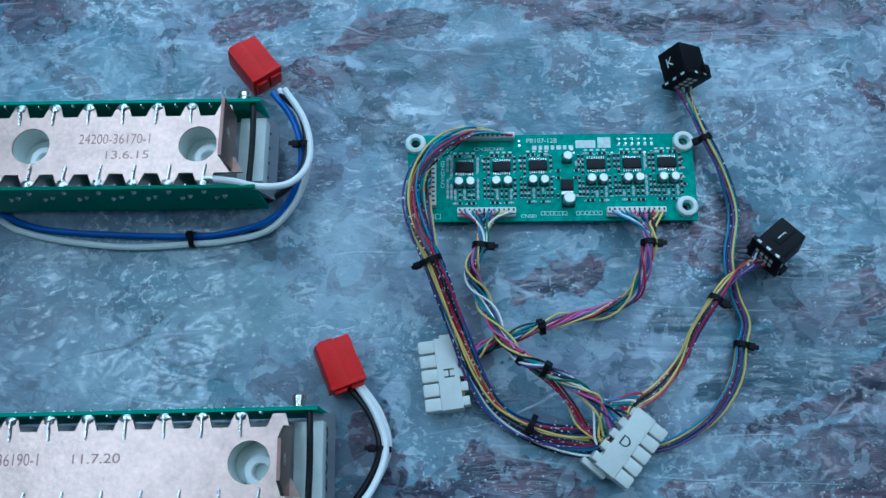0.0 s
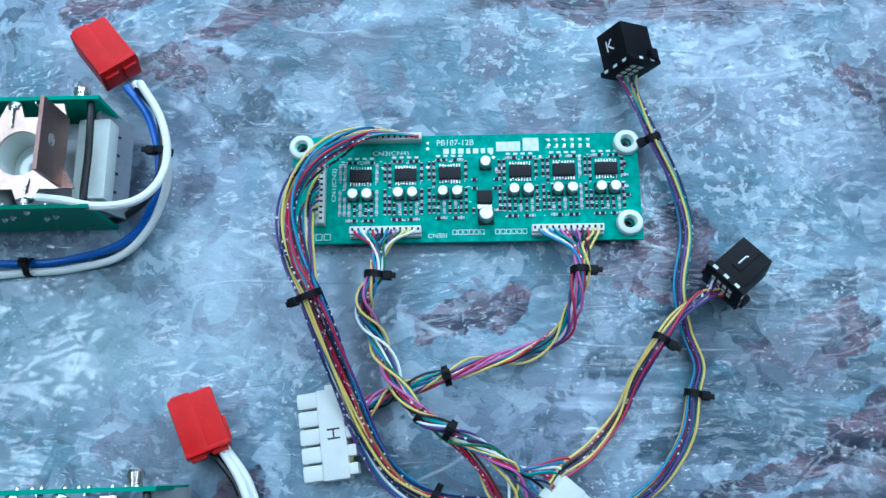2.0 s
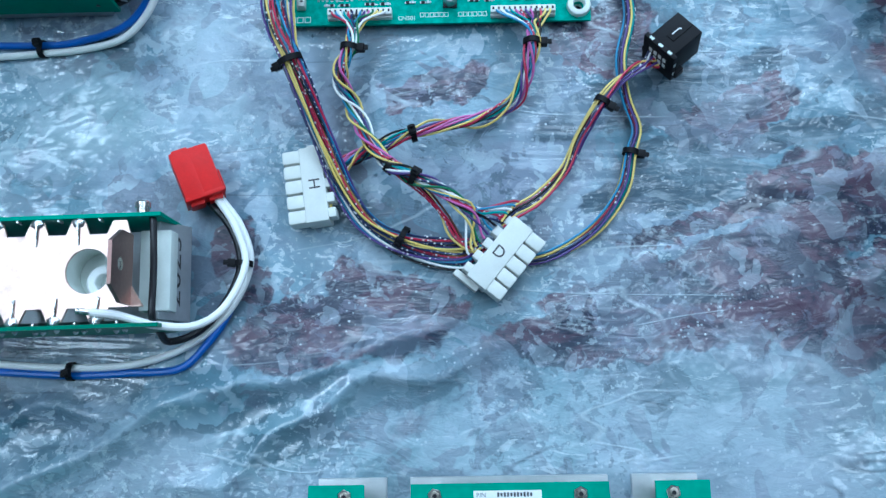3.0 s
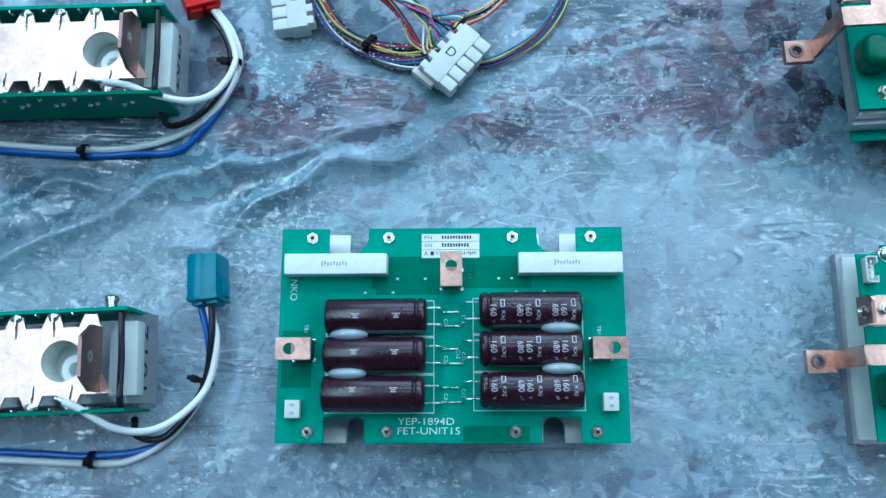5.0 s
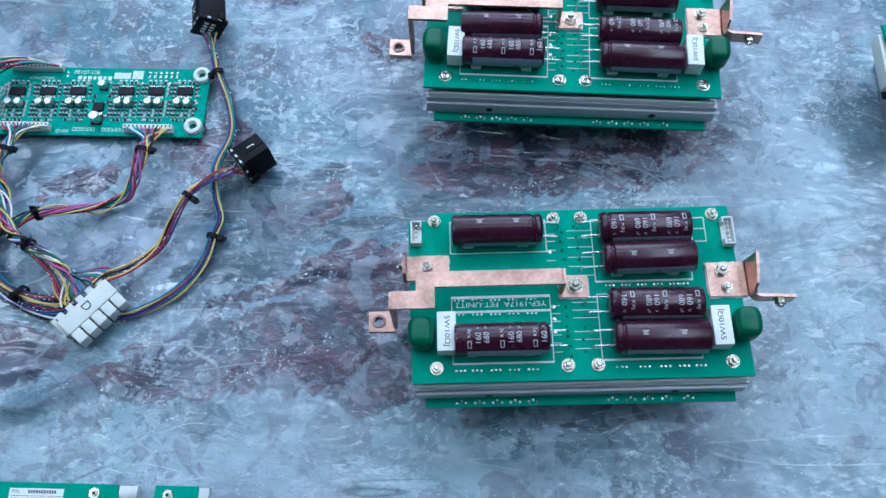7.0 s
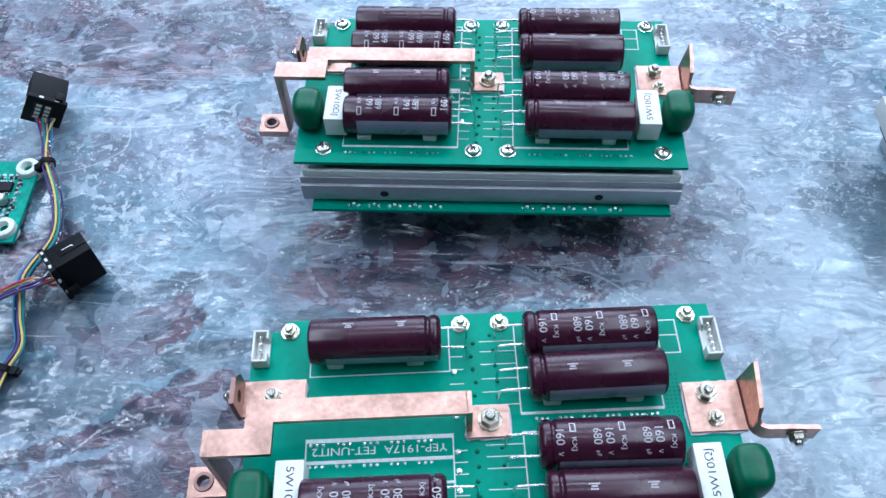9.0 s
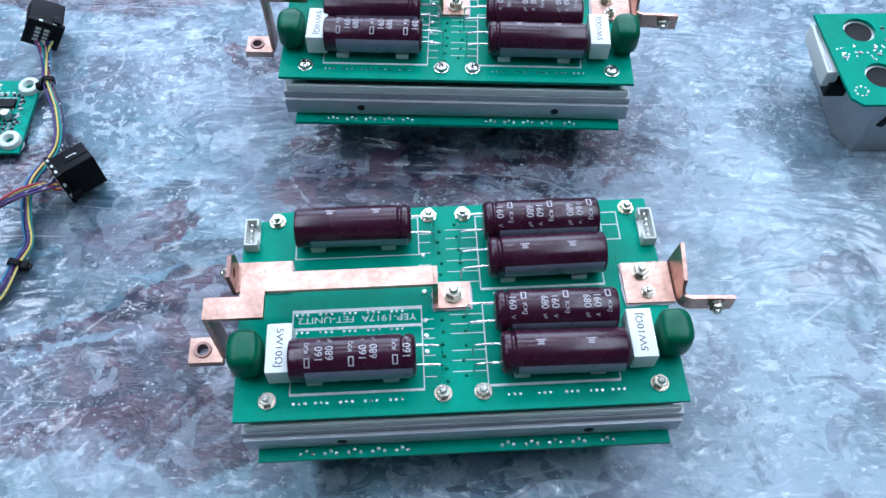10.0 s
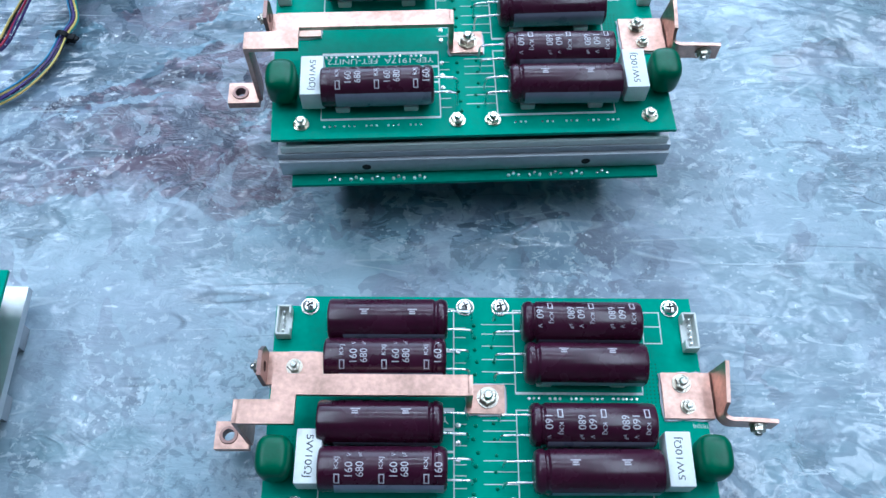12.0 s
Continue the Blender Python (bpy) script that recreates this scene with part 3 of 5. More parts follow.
def faint_prints():
    out = []
    for x in (14, 32):
        for dy, w in ((14, 3.6), (8, 2.0), (2, 2.4)):
            bm = bmesh.new()
            bmesh.ops.create_grid(bm, x_segments=2, y_segments=1, size=0.5)
            bmesh.ops.scale(bm, vec=(w * K, 0.55 * K, 1), verts=bm.verts)
            out.append(wrap(finish(bm, "marking", M["faded"], 0), "marking", x, dy, 0, M["faded"]))
    return out


PRINT_UP, PRINT_DOWN, PRINT_FAINT = capacitor_prints(90), capacitor_prints(-90), faint_prints()


def capacitor(parent, x, y, z, flip=False, prints="up", dark=False, lead=9.0, turn=0.0, roll=0.0):
    """A lying can on a board; its leads point to +x, or to -x if flip."""
    base = at(x, y, z + 9.0, 0, 0, turn)
    for fx in (8, 36):
        foot = new("glue_foot", FOOT)
        foot.parent = parent
        foot.matrix_basis = at(x + fx, y - 4.5, z)
    cap = new("capacitor", CAN_DARK if dark else CAN)
    cap.parent = parent
    cap.matrix_basis = base @ (at(0, 0, 0) if flip else at(45.5, 0, 0, 0, 0, 180))
    body = Matrix.Rotation(radians(roll), 4, "X")
    for me in {"up": PRINT_UP, "down": PRINT_DOWN, "faint": PRINT_FAINT}[prints]:
        ob = new("marking", me)
        ob.parent = cap
        ob.matrix_basis = cap.matrix_basis.inverted() @ base @ body
    st = new("stripe", BAND)
    st.parent = cap
    st.matrix_basis = cap.matrix_basis.inverted() @ base @ Matrix.Rotation(radians(-max(roll, -6) - (6 if prints == "up" else 0)), 4, "X")
    for dy in (-3.75, 3.75):
        bm = bmesh.new()
        s = -1
        pts = [(0, dy, 0), (s * 3, dy, 0), (s * (lead - 1.5), dy, -0.6), (s * lead, dy, -2.2), (s * (lead + 0.2), dy, -8.2)]
        tube(bm, [(Vector(p) * K) for p in spline(pts, 4)], 0.42 * K, 6)
        part("lead", bm, M["tin"], cap)
    return cap


def hex_prism(bm, x, y, z0, z1, r, turn=0.0):
    lathe(bm, [(0, z0), (r, z0), (r, z1 - 0.3), (r * 0.9, z1), (0, z1)], 6, at(x, y, 0, 0, 0, turn))


def nut_meshes():
    bm = bmesh.new()
    lathe(bm, [(0, 0), (3.3, 0), (3.3, 0.5), (1.2, 0.5)], 20)
    hex_prism(bm, 0, 0, 0.5, 2.6, 2.75, 10)
    nut = finish(bm, "nut", M["brass"])
    bm = bmesh.new()
    lathe(bm, [(0, 2.6), (1.45, 2.6), (1.45, 3.5), (1.1, 4.0), (0, 4.0)], 12)
    stud = finish(bm, "stud", M["steel"])
    bm = bmesh.new()
    lathe(bm, [(0, 0), (3.6, 0), (3.6, 0.5), (3.0, 0.6), (3.0, 1.0), (2.6, 1.9), (1.6, 2.4), (0, 2.5)], 20)
    head = finish(bm, "screw_head", M["steel"])
    bm = bmesh.new()
    box(bm, 0, 0, 2.35, 3.0, 0.6, 0.5)
    box(bm, 0, 0, 2.36, 0.6, 3.0, 0.5)
    cross = finish(bm, "recess", M["dark"])
    bm = bmesh.new()
    hex_prism(bm, 0, 0, 0, 0.9, 3.1, 10)
    flange = finish(bm, "standoff_rim", M["steel"])
    bm = bmesh.new()
    lathe(bm, [(0, 0.9), (1.9, 0.9), (1.7, 1.3), (0.9, 1.35), (0, 1.35)], 14)
    core = finish(bm, "standoff_core", M["brass"])
    bm = bmesh.new()
    lathe(bm, [(0, 1.36), (0.9, 1.37), (0.9, 1.40), (0, 1.41)], 10)
    eye = finish(bm, "standoff_hole", M["dark"])
    return nut, stud, head, cross, flange, core, eye


NUT, STUD, HEAD, CROSS, FLANGE, CORE, EYE = nut_meshes()


def fix(parent, x, y, z, meshes, names, scale=1.0, turn=0.0, m=None):
    ob = new(names[0], meshes[0])
    ob.parent = parent
    ob.matrix_basis = (m if m is not None else at(x, y, z, 0, 0, turn)) @ Matrix.Diagonal((scale, scale, scale, 1))
    for me, n in zip(meshes[1:], names[1:]):
        c = new(n, me)
        c.parent = ob
    return ob


def nut(parent, x, y, z, scale=1.0, turn=0.0, m=None):
    return fix(parent, x, y, z, (NUT, STUD), ("nut", "stud"), scale, turn, m)


def cross_screw(parent, x, y, z, scale=1.0, turn=20.0):
    return fix(parent, x, y, z, (HEAD, CROSS), ("screw", "recess"), scale, turn)


def standoff(parent, x, y, z, turn=0.0):
    return fix(parent, x, y, z, (FLANGE, CORE, EYE), ("standoff", "standoff_core", "standoff_hole"), 1.0, turn)


def silk_line(bm, x0, y0, x1, y1, z, w=0.45):
    box(bm, (x0 + x1) / 2, (y0 + y1) / 2, z, abs(x1 - x0) + w, abs(y1 - y0) + w, 0.06)


def silk_frame(bm, x0, y0, x1, y1, z, w=0.45):
    silk_line(bm, x0, y0, x1, y0, z, w)
    silk_line(bm, x0, y1, x1, y1, z, w)
    silk_line(bm, x0, y0, x0, y1, z - 0.005, w)
    silk_line(bm, x1, y0, x1, y1, z - 0.005, w)


def dots(bm, pts, z, r=0.55, h=0.35):
    for x, y in pts:
        lathe(bm, [(r, z), (r * 0.8, z + h * 0.7), (0, z + h)], 8, at(x, y, 0))


def header(parent, x, y, z, pins, turn, mat, depth=5.0, pitch=2.5, h=6.5):
    """An open-topped pin header with its pins."""
    con = new("pin_header")
    con.parent = parent
    con.matrix_basis = at(x, y, z, 0, 0, turn)
    L = pins * pitch + 2.4
    bm = bmesh.new()
    box(bm, 0, 0, 0.6, L, depth, 1.2, 0.2)
    box(bm, 0, depth / 2 - 0.4, h / 2, L, 0.8, h, 0.2)
    box(bm, -L / 2 + 0.4, 0, h / 2, 0.8, depth, h, 0.2)
    box(bm, L / 2 - 0.4, 0, h / 2, 0.8, depth, h, 0.2)
    for s in (-1, 1):
        box(bm, s * (L / 2 - 1.8), -depth / 2 + 0.4, h / 2, 3.2, 0.8, h, 0.2)
    part("shell", bm, mat, con)
    for i in range(pins):
        bm = bmesh.new()
        box(bm, (i - (pins - 1) / 2) * pitch, 0, h * 0.42, 0.65, 0.65, h * 0.8)
        part("pin", bm, M["tin"], con)
    return con


def board_plate(parent, outline, z, mat, holes=(), thick=1.6, name="circuit_board"):
    bm = bmesh.new()
    plate(bm, outline, z - thick, z, holes)
    return part(name, bm, mat, parent)


def ceramic_block(parent, x, y, z, sx, sy, sz, text, turn, mat_text, hgt):
    blk = new("power_resistor")
    blk.parent = parent
    blk.matrix_basis = at(x, y, z)
    bm = bmesh.new()
    box(bm, 0, 0, sz / 2, sx, sy, sz, 0.6)
    part("body", bm, M["ceramic"], blk)
    if text:
        write(text, hgt, mat_text, blk, at(0, 0, sz + 0.03, 0, 0, turn), 15.0, "marking")
    return blk


# ---------------------------------------------------------------- the driver boards with copper bus bars
def unit_outline():
    return [(-73.5, 43.2), (-73.5, 39.0), (-85, 39.0), (-83.5, -46), (81.5, -46), (80, 43.2)]


def film_capacitor(parent, x, y, z):
    """Dipped drum-shaped capacitor, upright, flattened, with its leads in the board."""
    bm = bmesh.new()
    bmesh.ops.create_uvsphere(bm, u_segments=32, v_segments=20, radius=1.0)
    for v in bm.verts:
        # a drum with soft rims: rounded square in plan, flatter on top
        p = v.co
        k = (abs(p.x) ** 3 + abs(p.y) ** 3) ** (1 / 3)
        n = (k ** 4 + abs(p.z) ** 4) ** 0.25
        q = p / max(n, 1e-6)
        v.co = Vector((q.x * 6.3, q.y * 7.8, q.z * 7.4)) * K
    bmesh.ops.translate(bm, vec=(x * K, (y - 1.5) * K, (z + 8.6) * K), verts=bm.verts)
    cap = part("film_capacitor", bm, M["epoxy"], parent, "dark green dipped capacitor")
    for dy in (-5, 5):
        bm = bmesh.new()
        rod(bm, (x, y + dy, z), (x, y + dy, z + 3.5), 0.45, 6)
        part("lead", bm, M["tin"], cap)
    return cap


def solder_rim(parent, x0, y0, x1, y1, z):
    """Uneven bright solder that has flowed out round a copper pad."""
    rnd = random.Random(int(x0 * 31 + y0 * 7))
    out = []
    for ax, ay, bx, by in ((x0, y0, x1, y0), (x1, y0, x1, y1), (x1, y1, x0, y1), (x0, y1, x0, y0)):
        for i in range(8):
            f = i / 8
            nx, ny = (by - ay), -(bx - ax)
            ln = math.hypot(nx, ny)
            d = rnd.uniform(0.15, 0.95)
            out.append((ax + (bx - ax) * f + nx / ln * d, ay + (by - ay) * f + ny / ln * d))
    bm = bmesh.new()
    plate(bm, out, z + 0.02, z + 0.55)
    part("solder_rim", bm, M["alu_dull"], parent, "bright solder rim")


def bus_bar(parent, z, low):
    """The long copper bar above the left bank, its end foot, side arm and low terminal tab."""
    bar = new("bus_bar")
    bar.parent = parent
    t, top = 2.0, z + 17.0
    bm = bmesh.new()
    plate(bm, [(-92, -4.4), (-80.5, -4.4), (-80.5, 5.2), (-9.4, 5.2), (-9.4, -2.6), (-71.5, -2.6), (-71.5, -13.2), (-92, -13.2)], top - t, top)
    part("bar", bm, M["copper"], bar)
    bm = bmesh.new()
    box(bm, -8.9, 1.3, z + 8.7, t, 7.8, 16.6, 0.25)
    part("down_leg", bm, M["copper"], bar)
    bm = bmesh.new()
    plate(bm, [(-9.6, -4.8), (4.6, -4.8), (4.6, 6.4), (-9.6, 6.4)], z + 0.1, z + 1.7, [circle(-1.8, 1.2, 2.4, 16)])
    part("foot", bm, M["copper"], bar)
    solder_rim(bar, -9.6, -4.8, 4.6, 6.4, z)
    nut(bar, -1.8, 1.2, z + 1.7, 1.25, 15)
    bm = bmesh.new()
    box(bm, -92.6, -8.8, (top + low) / 2 - 0.2, t, 8.8, top - low + 0.4, 0.25)
    part("side_arm", bm, M["copper"], bar)
    bm = bmesh.new()
    plate(bm, [(-106.5, -15.0), (-93.0, -15.0), (-93.0, -4.2), (-106.5, -4.2)], low - 2.6, low + 1.0, [circle(-101.2, -9.6, 2.5, 18)])
    tab = part("terminal_tab", bm, M["copper"], bar)
    bm = bmesh.new()
    lathe(bm, [(2.3, -3.0), (2.3, 1.6), (3.4, 1.6), (3.6, 1.1), (3.6, -3.0)], 20, at(-101.2, -9.6, low))
    part("collar", bm, M["copper_dark"], tab)
    # pad with upright ear behind the bar
    bm = bmesh.new()
    plate(bm, [(-85.6, 6.0), (-64.5, 6.0), (-64.5, 19.0), (-85.6, 19.0)], z + 0.1, z + 1.7)
    part("pad", bm, M["copper"], bar)
    solder_rim(bar, -85.0, 6.0, -64.5, 19.0, z)
    bm = bmesh.new()
    plate(bm, [(0, 0), (13, 0), (13, 9), (9.5, 14), (0, 14)], -0.8, 0.8, [circle(5.5, 7.5, 2.2, 16)], at(-86.4, 5.6, z + 0.2, 90, 0, 90))
    part("ear", bm, M["copper_dark"], bar)
    nut(bar, -75.5, 13.0, z + 1.7, 0.95, 5)
    nut(bar, 0, 0, 0, 0.9, 0, at(-87.2, 11.0, z + 7.8, 0, -90, 0))
    return bar


def angle_terminal(parent, z):
    """Copper bracket at the right edge: pad, upright ear and side tab with a bolt."""
    br = new("angle_terminal")
    br.parent = parent
    bm = bmesh.new()
    plate(bm, [(64.5, -6.2), (83.2, -6.2), (83.2, 11.6), (64.5, 11.6)], z + 0.1, z + 1.7)
    part("pad", bm, M["copper"], br)
    solder_rim(br, 64.5, -6.2, 83.2, 11.6, z)
    # one strip: along the pad's edge, round the corner, out to the bolt
    plan = [(84.2, 12.2), (84.2, 4.0), (84.2, -3.0)] + [(88.7 - 4.5 * math.cos(a), -3.4 - 4.5 * math.sin(a)) for a in np.linspace(0.15, math.pi / 2, 7)] + [(94.0, -8.0), (104.5, -8.6)]
    bm = bmesh.new()
    rings = []
    for i, (px, py) in enumerate(plan):
        qx, qy = plan[min(i + 1, len(plan) - 1)]
        ox, oy = plan[max(i - 1, 0)]
        dx, dy = qx - ox, qy - oy
        ln = math.hypot(dx, dy)
        nx, ny = -dy / ln * 0.75, dx / ln * 0.75
        f = i / (len(plan) - 1)
        h = 14.5 - 14.0 * min(f, 0.5)
        out = 2.2 * (1 - min(f * 2.2, 1))
        low = 0.1 - 2.0 * max(f - 0.5, 0)
        rings.append([bm.verts.new((vx * K, vy * K, (z + vz) * K)) for vx, vy, vz in ((px - nx, py - ny, low), (px + nx, py + ny, low), (px + nx + out, py + ny, h), (px - nx + out, py - ny, h))])
    for p, q in zip(rings, rings[1:]):
        for k in range(4):
            bm.faces.new((p[k], p[(k + 1) % 4], q[(k + 1) % 4], q[k]))
    bm.faces.new(rings[0])
    bm.faces.new(rings[-1][::-1])
    part("ear", bm, M["copper"], br)
    nut(br, 0, 0, 0, 1.0, 0, at(98.0, -9.1, z + 3.2, 90, 0, -3))
    nut(br, 72.0, 7.2, z + 1.7, 1.1, 25)
    nut(br, 73.4, -1.8, z + 1.7, 0.85, 5)
    return br


def driver_unit(m, z, full, label, low, crosses=False, double=True):
    """A board with two banks of cans and copper terminals on an aluminium bar; some have a second board below."""
    u = thing("driver_unit", m, label, "circuit board", "driver units on the table")
    board_plate(u, unit_outline(), z, M["pcb"])
    # silkscreen
    bm = bmesh.new()
    s = z + 0.04
    for y0, y1 in ((20.5, 38), (3, 20)) if full else ((20.5, 38),):
        silk_frame(bm, -63.5, y0, -14.5, y1, s)
    silk_frame(bm, -63.5, -36.8, -14.5, -19, s)
    silk_frame(bm, -63.5, -18.6, -14.5, -2.6, s)
    for y0, y1 in ((3.8, 37.5), (-36.5, -3)):
        silk_frame(bm, 9.0, y0, 57.5, y1, s)
    silk_line(bm, -63, -36.8, -15, -36.8, s + 0.02, 1.0)
    silk_line(bm, 10, -36.5, 57, -36.5, s + 0.02, 1.0)
    silk_frame(bm, 60, 24, 67, 37, s)
    silk_line(bm, 60, 31, 67, 31, s)
    silk_line(bm, -63, -3.2, -15, -3.2, s + 0.02, 1.2)
    silk_line(bm, -63, -10.6, -15, -10.6, s + 0.02, 1.2)
    silk_line(bm, 9.5, 3.6, 57, 3.6, s + 0.02, 1.0)
    for y in (31.5, 27.5, 22.5, 17, 12, 7.2, -7, -11, -15, -22, -26, -30.5):
        silk_line(bm, -3.5, y, 9, y, s, 0.3)
        silk_line(bm, -14.5, y - 1.5, -10, y - 1.5, s, 0.3)
    tagged(part("silkscreen", bm, M["silk"], u), kind="stuff")
    write("YEP-1917A  FET-UNIT2", 2.7, M["silk"], u, at(-39, -7.0, z + 0.06, 0, 0, 180), 45)
    if full:
        write("TB3(N)", 1.8, M["silk"], u, at(78, -8.5, z + 0.06, 0, 0, 180))
    # pads, vias and solder joints
    bm = bmesh.new()
    rows = []
    for x in (-62, -54, -45, -36, -27, 16, 27, 37, 46, 54):
        rows += [(x + k * 2.1, -40.2) for k in range(3)]
    for x in (-62, -53, -44, -35, -26):
        rows += [(x + k * 2.1, y) for k in range(3) for y in (-4.6, -12.0)]
    for x in (14, 22, 30, 38, 46, 51):
        rows += [(x + k * 1.9, 1.6) for k in range(3)]
    dots(bm, rows, z, 0.62)
    dots(bm, [(-13, y) for y in (20, 9, 3.5, -9, -15.5, -22)], z, 1.1, 0.8)
    tagged(part("solder_joints", bm, M["tin"], u), kind="stuff")
    bm = bmesh.new()
    for ox, oy, nx, ny in ((-68.5, 5.5, 3, 10), (-80, -18, 7, 4), (59, -4, 4, 14)):
        dots(bm, [(ox + i * 1.5, oy + j * 1.5) for i in range(nx) for j in range(ny)], z, 0.36, 0.05)
    dots(bm, [(-6.5 + random.uniform(-1, 1), y) for y in range(-34, 36, 5)], z, 0.8, 0.9)
    dots(bm, [(1.0 + random.uniform(-1, 1), y + 2) for y in range(-34, 36, 6)], z, 0.7, 0.8)
    tagged(part("vias", bm, M["pcb_dark"], u), kind="stuff")
    # cans
    rnd = random.Random(int(abs(m.translation.y) * 1000))
    left = [(-62.5, 29.5, "faint"), (-63.0, 13.6, "up"), (-64.0, -10.4, "faint"), (-62.5, -27.2, "up")]
    for i, (x, y, p) in enumerate(left):
        if full or i in (0, 3):
            capacitor(u, x, y, z, False, p, lead=8.5 + rnd.random(), turn=rnd.uniform(-0.8, 0.8), roll=rnd.uniform(-14, 14))
    for x, y, p in ((11.3, 29.0, "down"), (11.8, 12.4, "faint"), (12.6, -11.0, "down"), (13.4, -27.8, "faint")):
        capacitor(u, x, y, z, True, p, lead=9.0 + 2 * rnd.random(), turn=rnd.uniform(-0.8, 0.8), roll=rnd.uniform(-14, 14))
    for x, y, tn, tx in ((-66.2, -22.5, -90, -66.2), (65.2, -22.8, 90, 65.2)):
        ceramic_block(u, x, y - 0.8, z + 2.4, 9.2, 19.5, 10.0, "5W10ΩJ", tn, M["ink"], 3.4)
        bm = bmesh.new()
        for dy in (-8, 8):
            rod(bm, (x, y + dy, z), (x, y + dy, z + 5), 0.5, 6)
        part("resistor_lead", bm, M["tin"], u)
    film_capacitor(u, -78.6, -22.0, z)
    film_capacitor(u, 77.8, -21.0, z)
    bus_bar(u, z, low)
    angle_terminal(u, z)
    header(u, -80.8, 31.0, z, 4, 90, M["nylon"], 5.5, 2.5, 5.5)
    header(u, 77.4, 27.6, z, 5, -90, M["nylon"], 5.5, 2.5, 5.5)
    mids = [(-10, 38.7), (4.0, 38.7), (-7.8, -38.7), (6.8, -38.7)]
    for x, y in [(-71.5, 38.7), (71.5, 38.7), (-71.5, -38.7), (71.5, -38.7)] + mids:
        (cross_screw if crosses else nut)(u, x, y, z, 1.0, rnd.uniform(0, 60))
    # carrier below
    if double:
        bm = bmesh.new()
        plate(bm, [(-82, -47.5), (81, -47.5), (81, 42), (-82, 42)], z - 15.5, z - 8.5)
        part("heat_spreader", bm, M["alu_dull"], u)
        bm = bmesh.new()
        box(bm, -0.5, -47.6, z - 17.0, 163, 3.0, 9.5, 0.4)
        rail = part("rail", bm, M["alu_dull"], u)
        for x in (-46, 46.5):
            # dark disc laid on the rail, for the shade in a hole
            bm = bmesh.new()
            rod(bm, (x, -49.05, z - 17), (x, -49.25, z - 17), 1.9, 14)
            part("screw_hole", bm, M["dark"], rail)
        bm = bmesh.new()
        box(bm, -0.5, -46.0, z - 8.0, 160, 1.5, 6.0, 0.3)
        part("insulating_strip", bm, M["nylon_clear"], u)
        zb = z - 23.0
        board_plate(u, [(-78, -53.5), (78, -53.5), (78, 42), (-78, 42)], zb, M["pcb"], name="lower_board")
        bm = bmesh.new()
        dots(bm, [(x + k * 2.2, -51.6 + (k % 2)) for x in (-62, -53, -44, -35, -26, 14, 23, 32, 41, 52) for k in range(3)], zb, 0.8, 1.4)
        tagged(part("lower_joints", bm, M["tin"], u), kind="stuff")
        for x in (-60, -20, 20, 60):
            for y in (-22, 26):
                bm = bmesh.new()
                rod(bm, (x, y, 0.2), (x, y, zb - 1.5), 7.5, 20)
                part("lower_can", bm, M["sleeve"], u)
        for x in (-70, 0, 70):
            for y, low_z, high_z in ((-38.7, z - 8.5, z - 1.6), (38.7, z - 8.5, z - 1.6), (0, zb, z - 15.5)):
                bm = bmesh.new()
                rod(bm, (x, y, low_z), (x, y, high_z), 3.0, 10)
                part("spacer", bm, M["steel"], u)
    else:
        bm = bmesh.new()
        plate(bm, [(-86, -47.5), (81, -47.5), (81, 43.0), (-86, 43.0)], 0.6, 6.6)
        part("heat_spreader", bm, M["alu_dull"], u)
        bm = bmesh.new()
        plate(bm, [(-84, -45.5), (79, -45.5), (79, 41.0), (-84, 41.0)], 6.6, 9.0)
        part("insulating_strip", bm, M["nylon_clear"], u)
        for x in (-71.5, 4, 71.5):
            for y in (-38.7, 38.7):
                bm = bmesh.new()
                rod(bm, (x, y, 9.0), (x, y, z - 1.6), 3.0, 10)
                part("spacer", bm, M["steel"], u)
    return u


driver_unit(pose(0.3394, 0.0327, 0, 0, 0, 3.4), 53.0, False,
            "green driver board with six maroon capacitors and copper bars", 36.0)
driver_unit(pose(0.3401, 0.1950, 0, 0, 0, -1.0), 49.0, True,
            "tall double green driver board with eight maroon capacitors", 32.0, True)
driver_unit(pose(0.3492, -0.1166, 0, 0, 0, 1.0), 26.5, True,
            "low green driver board with eight maroon capacitors", 12.0, True, False)


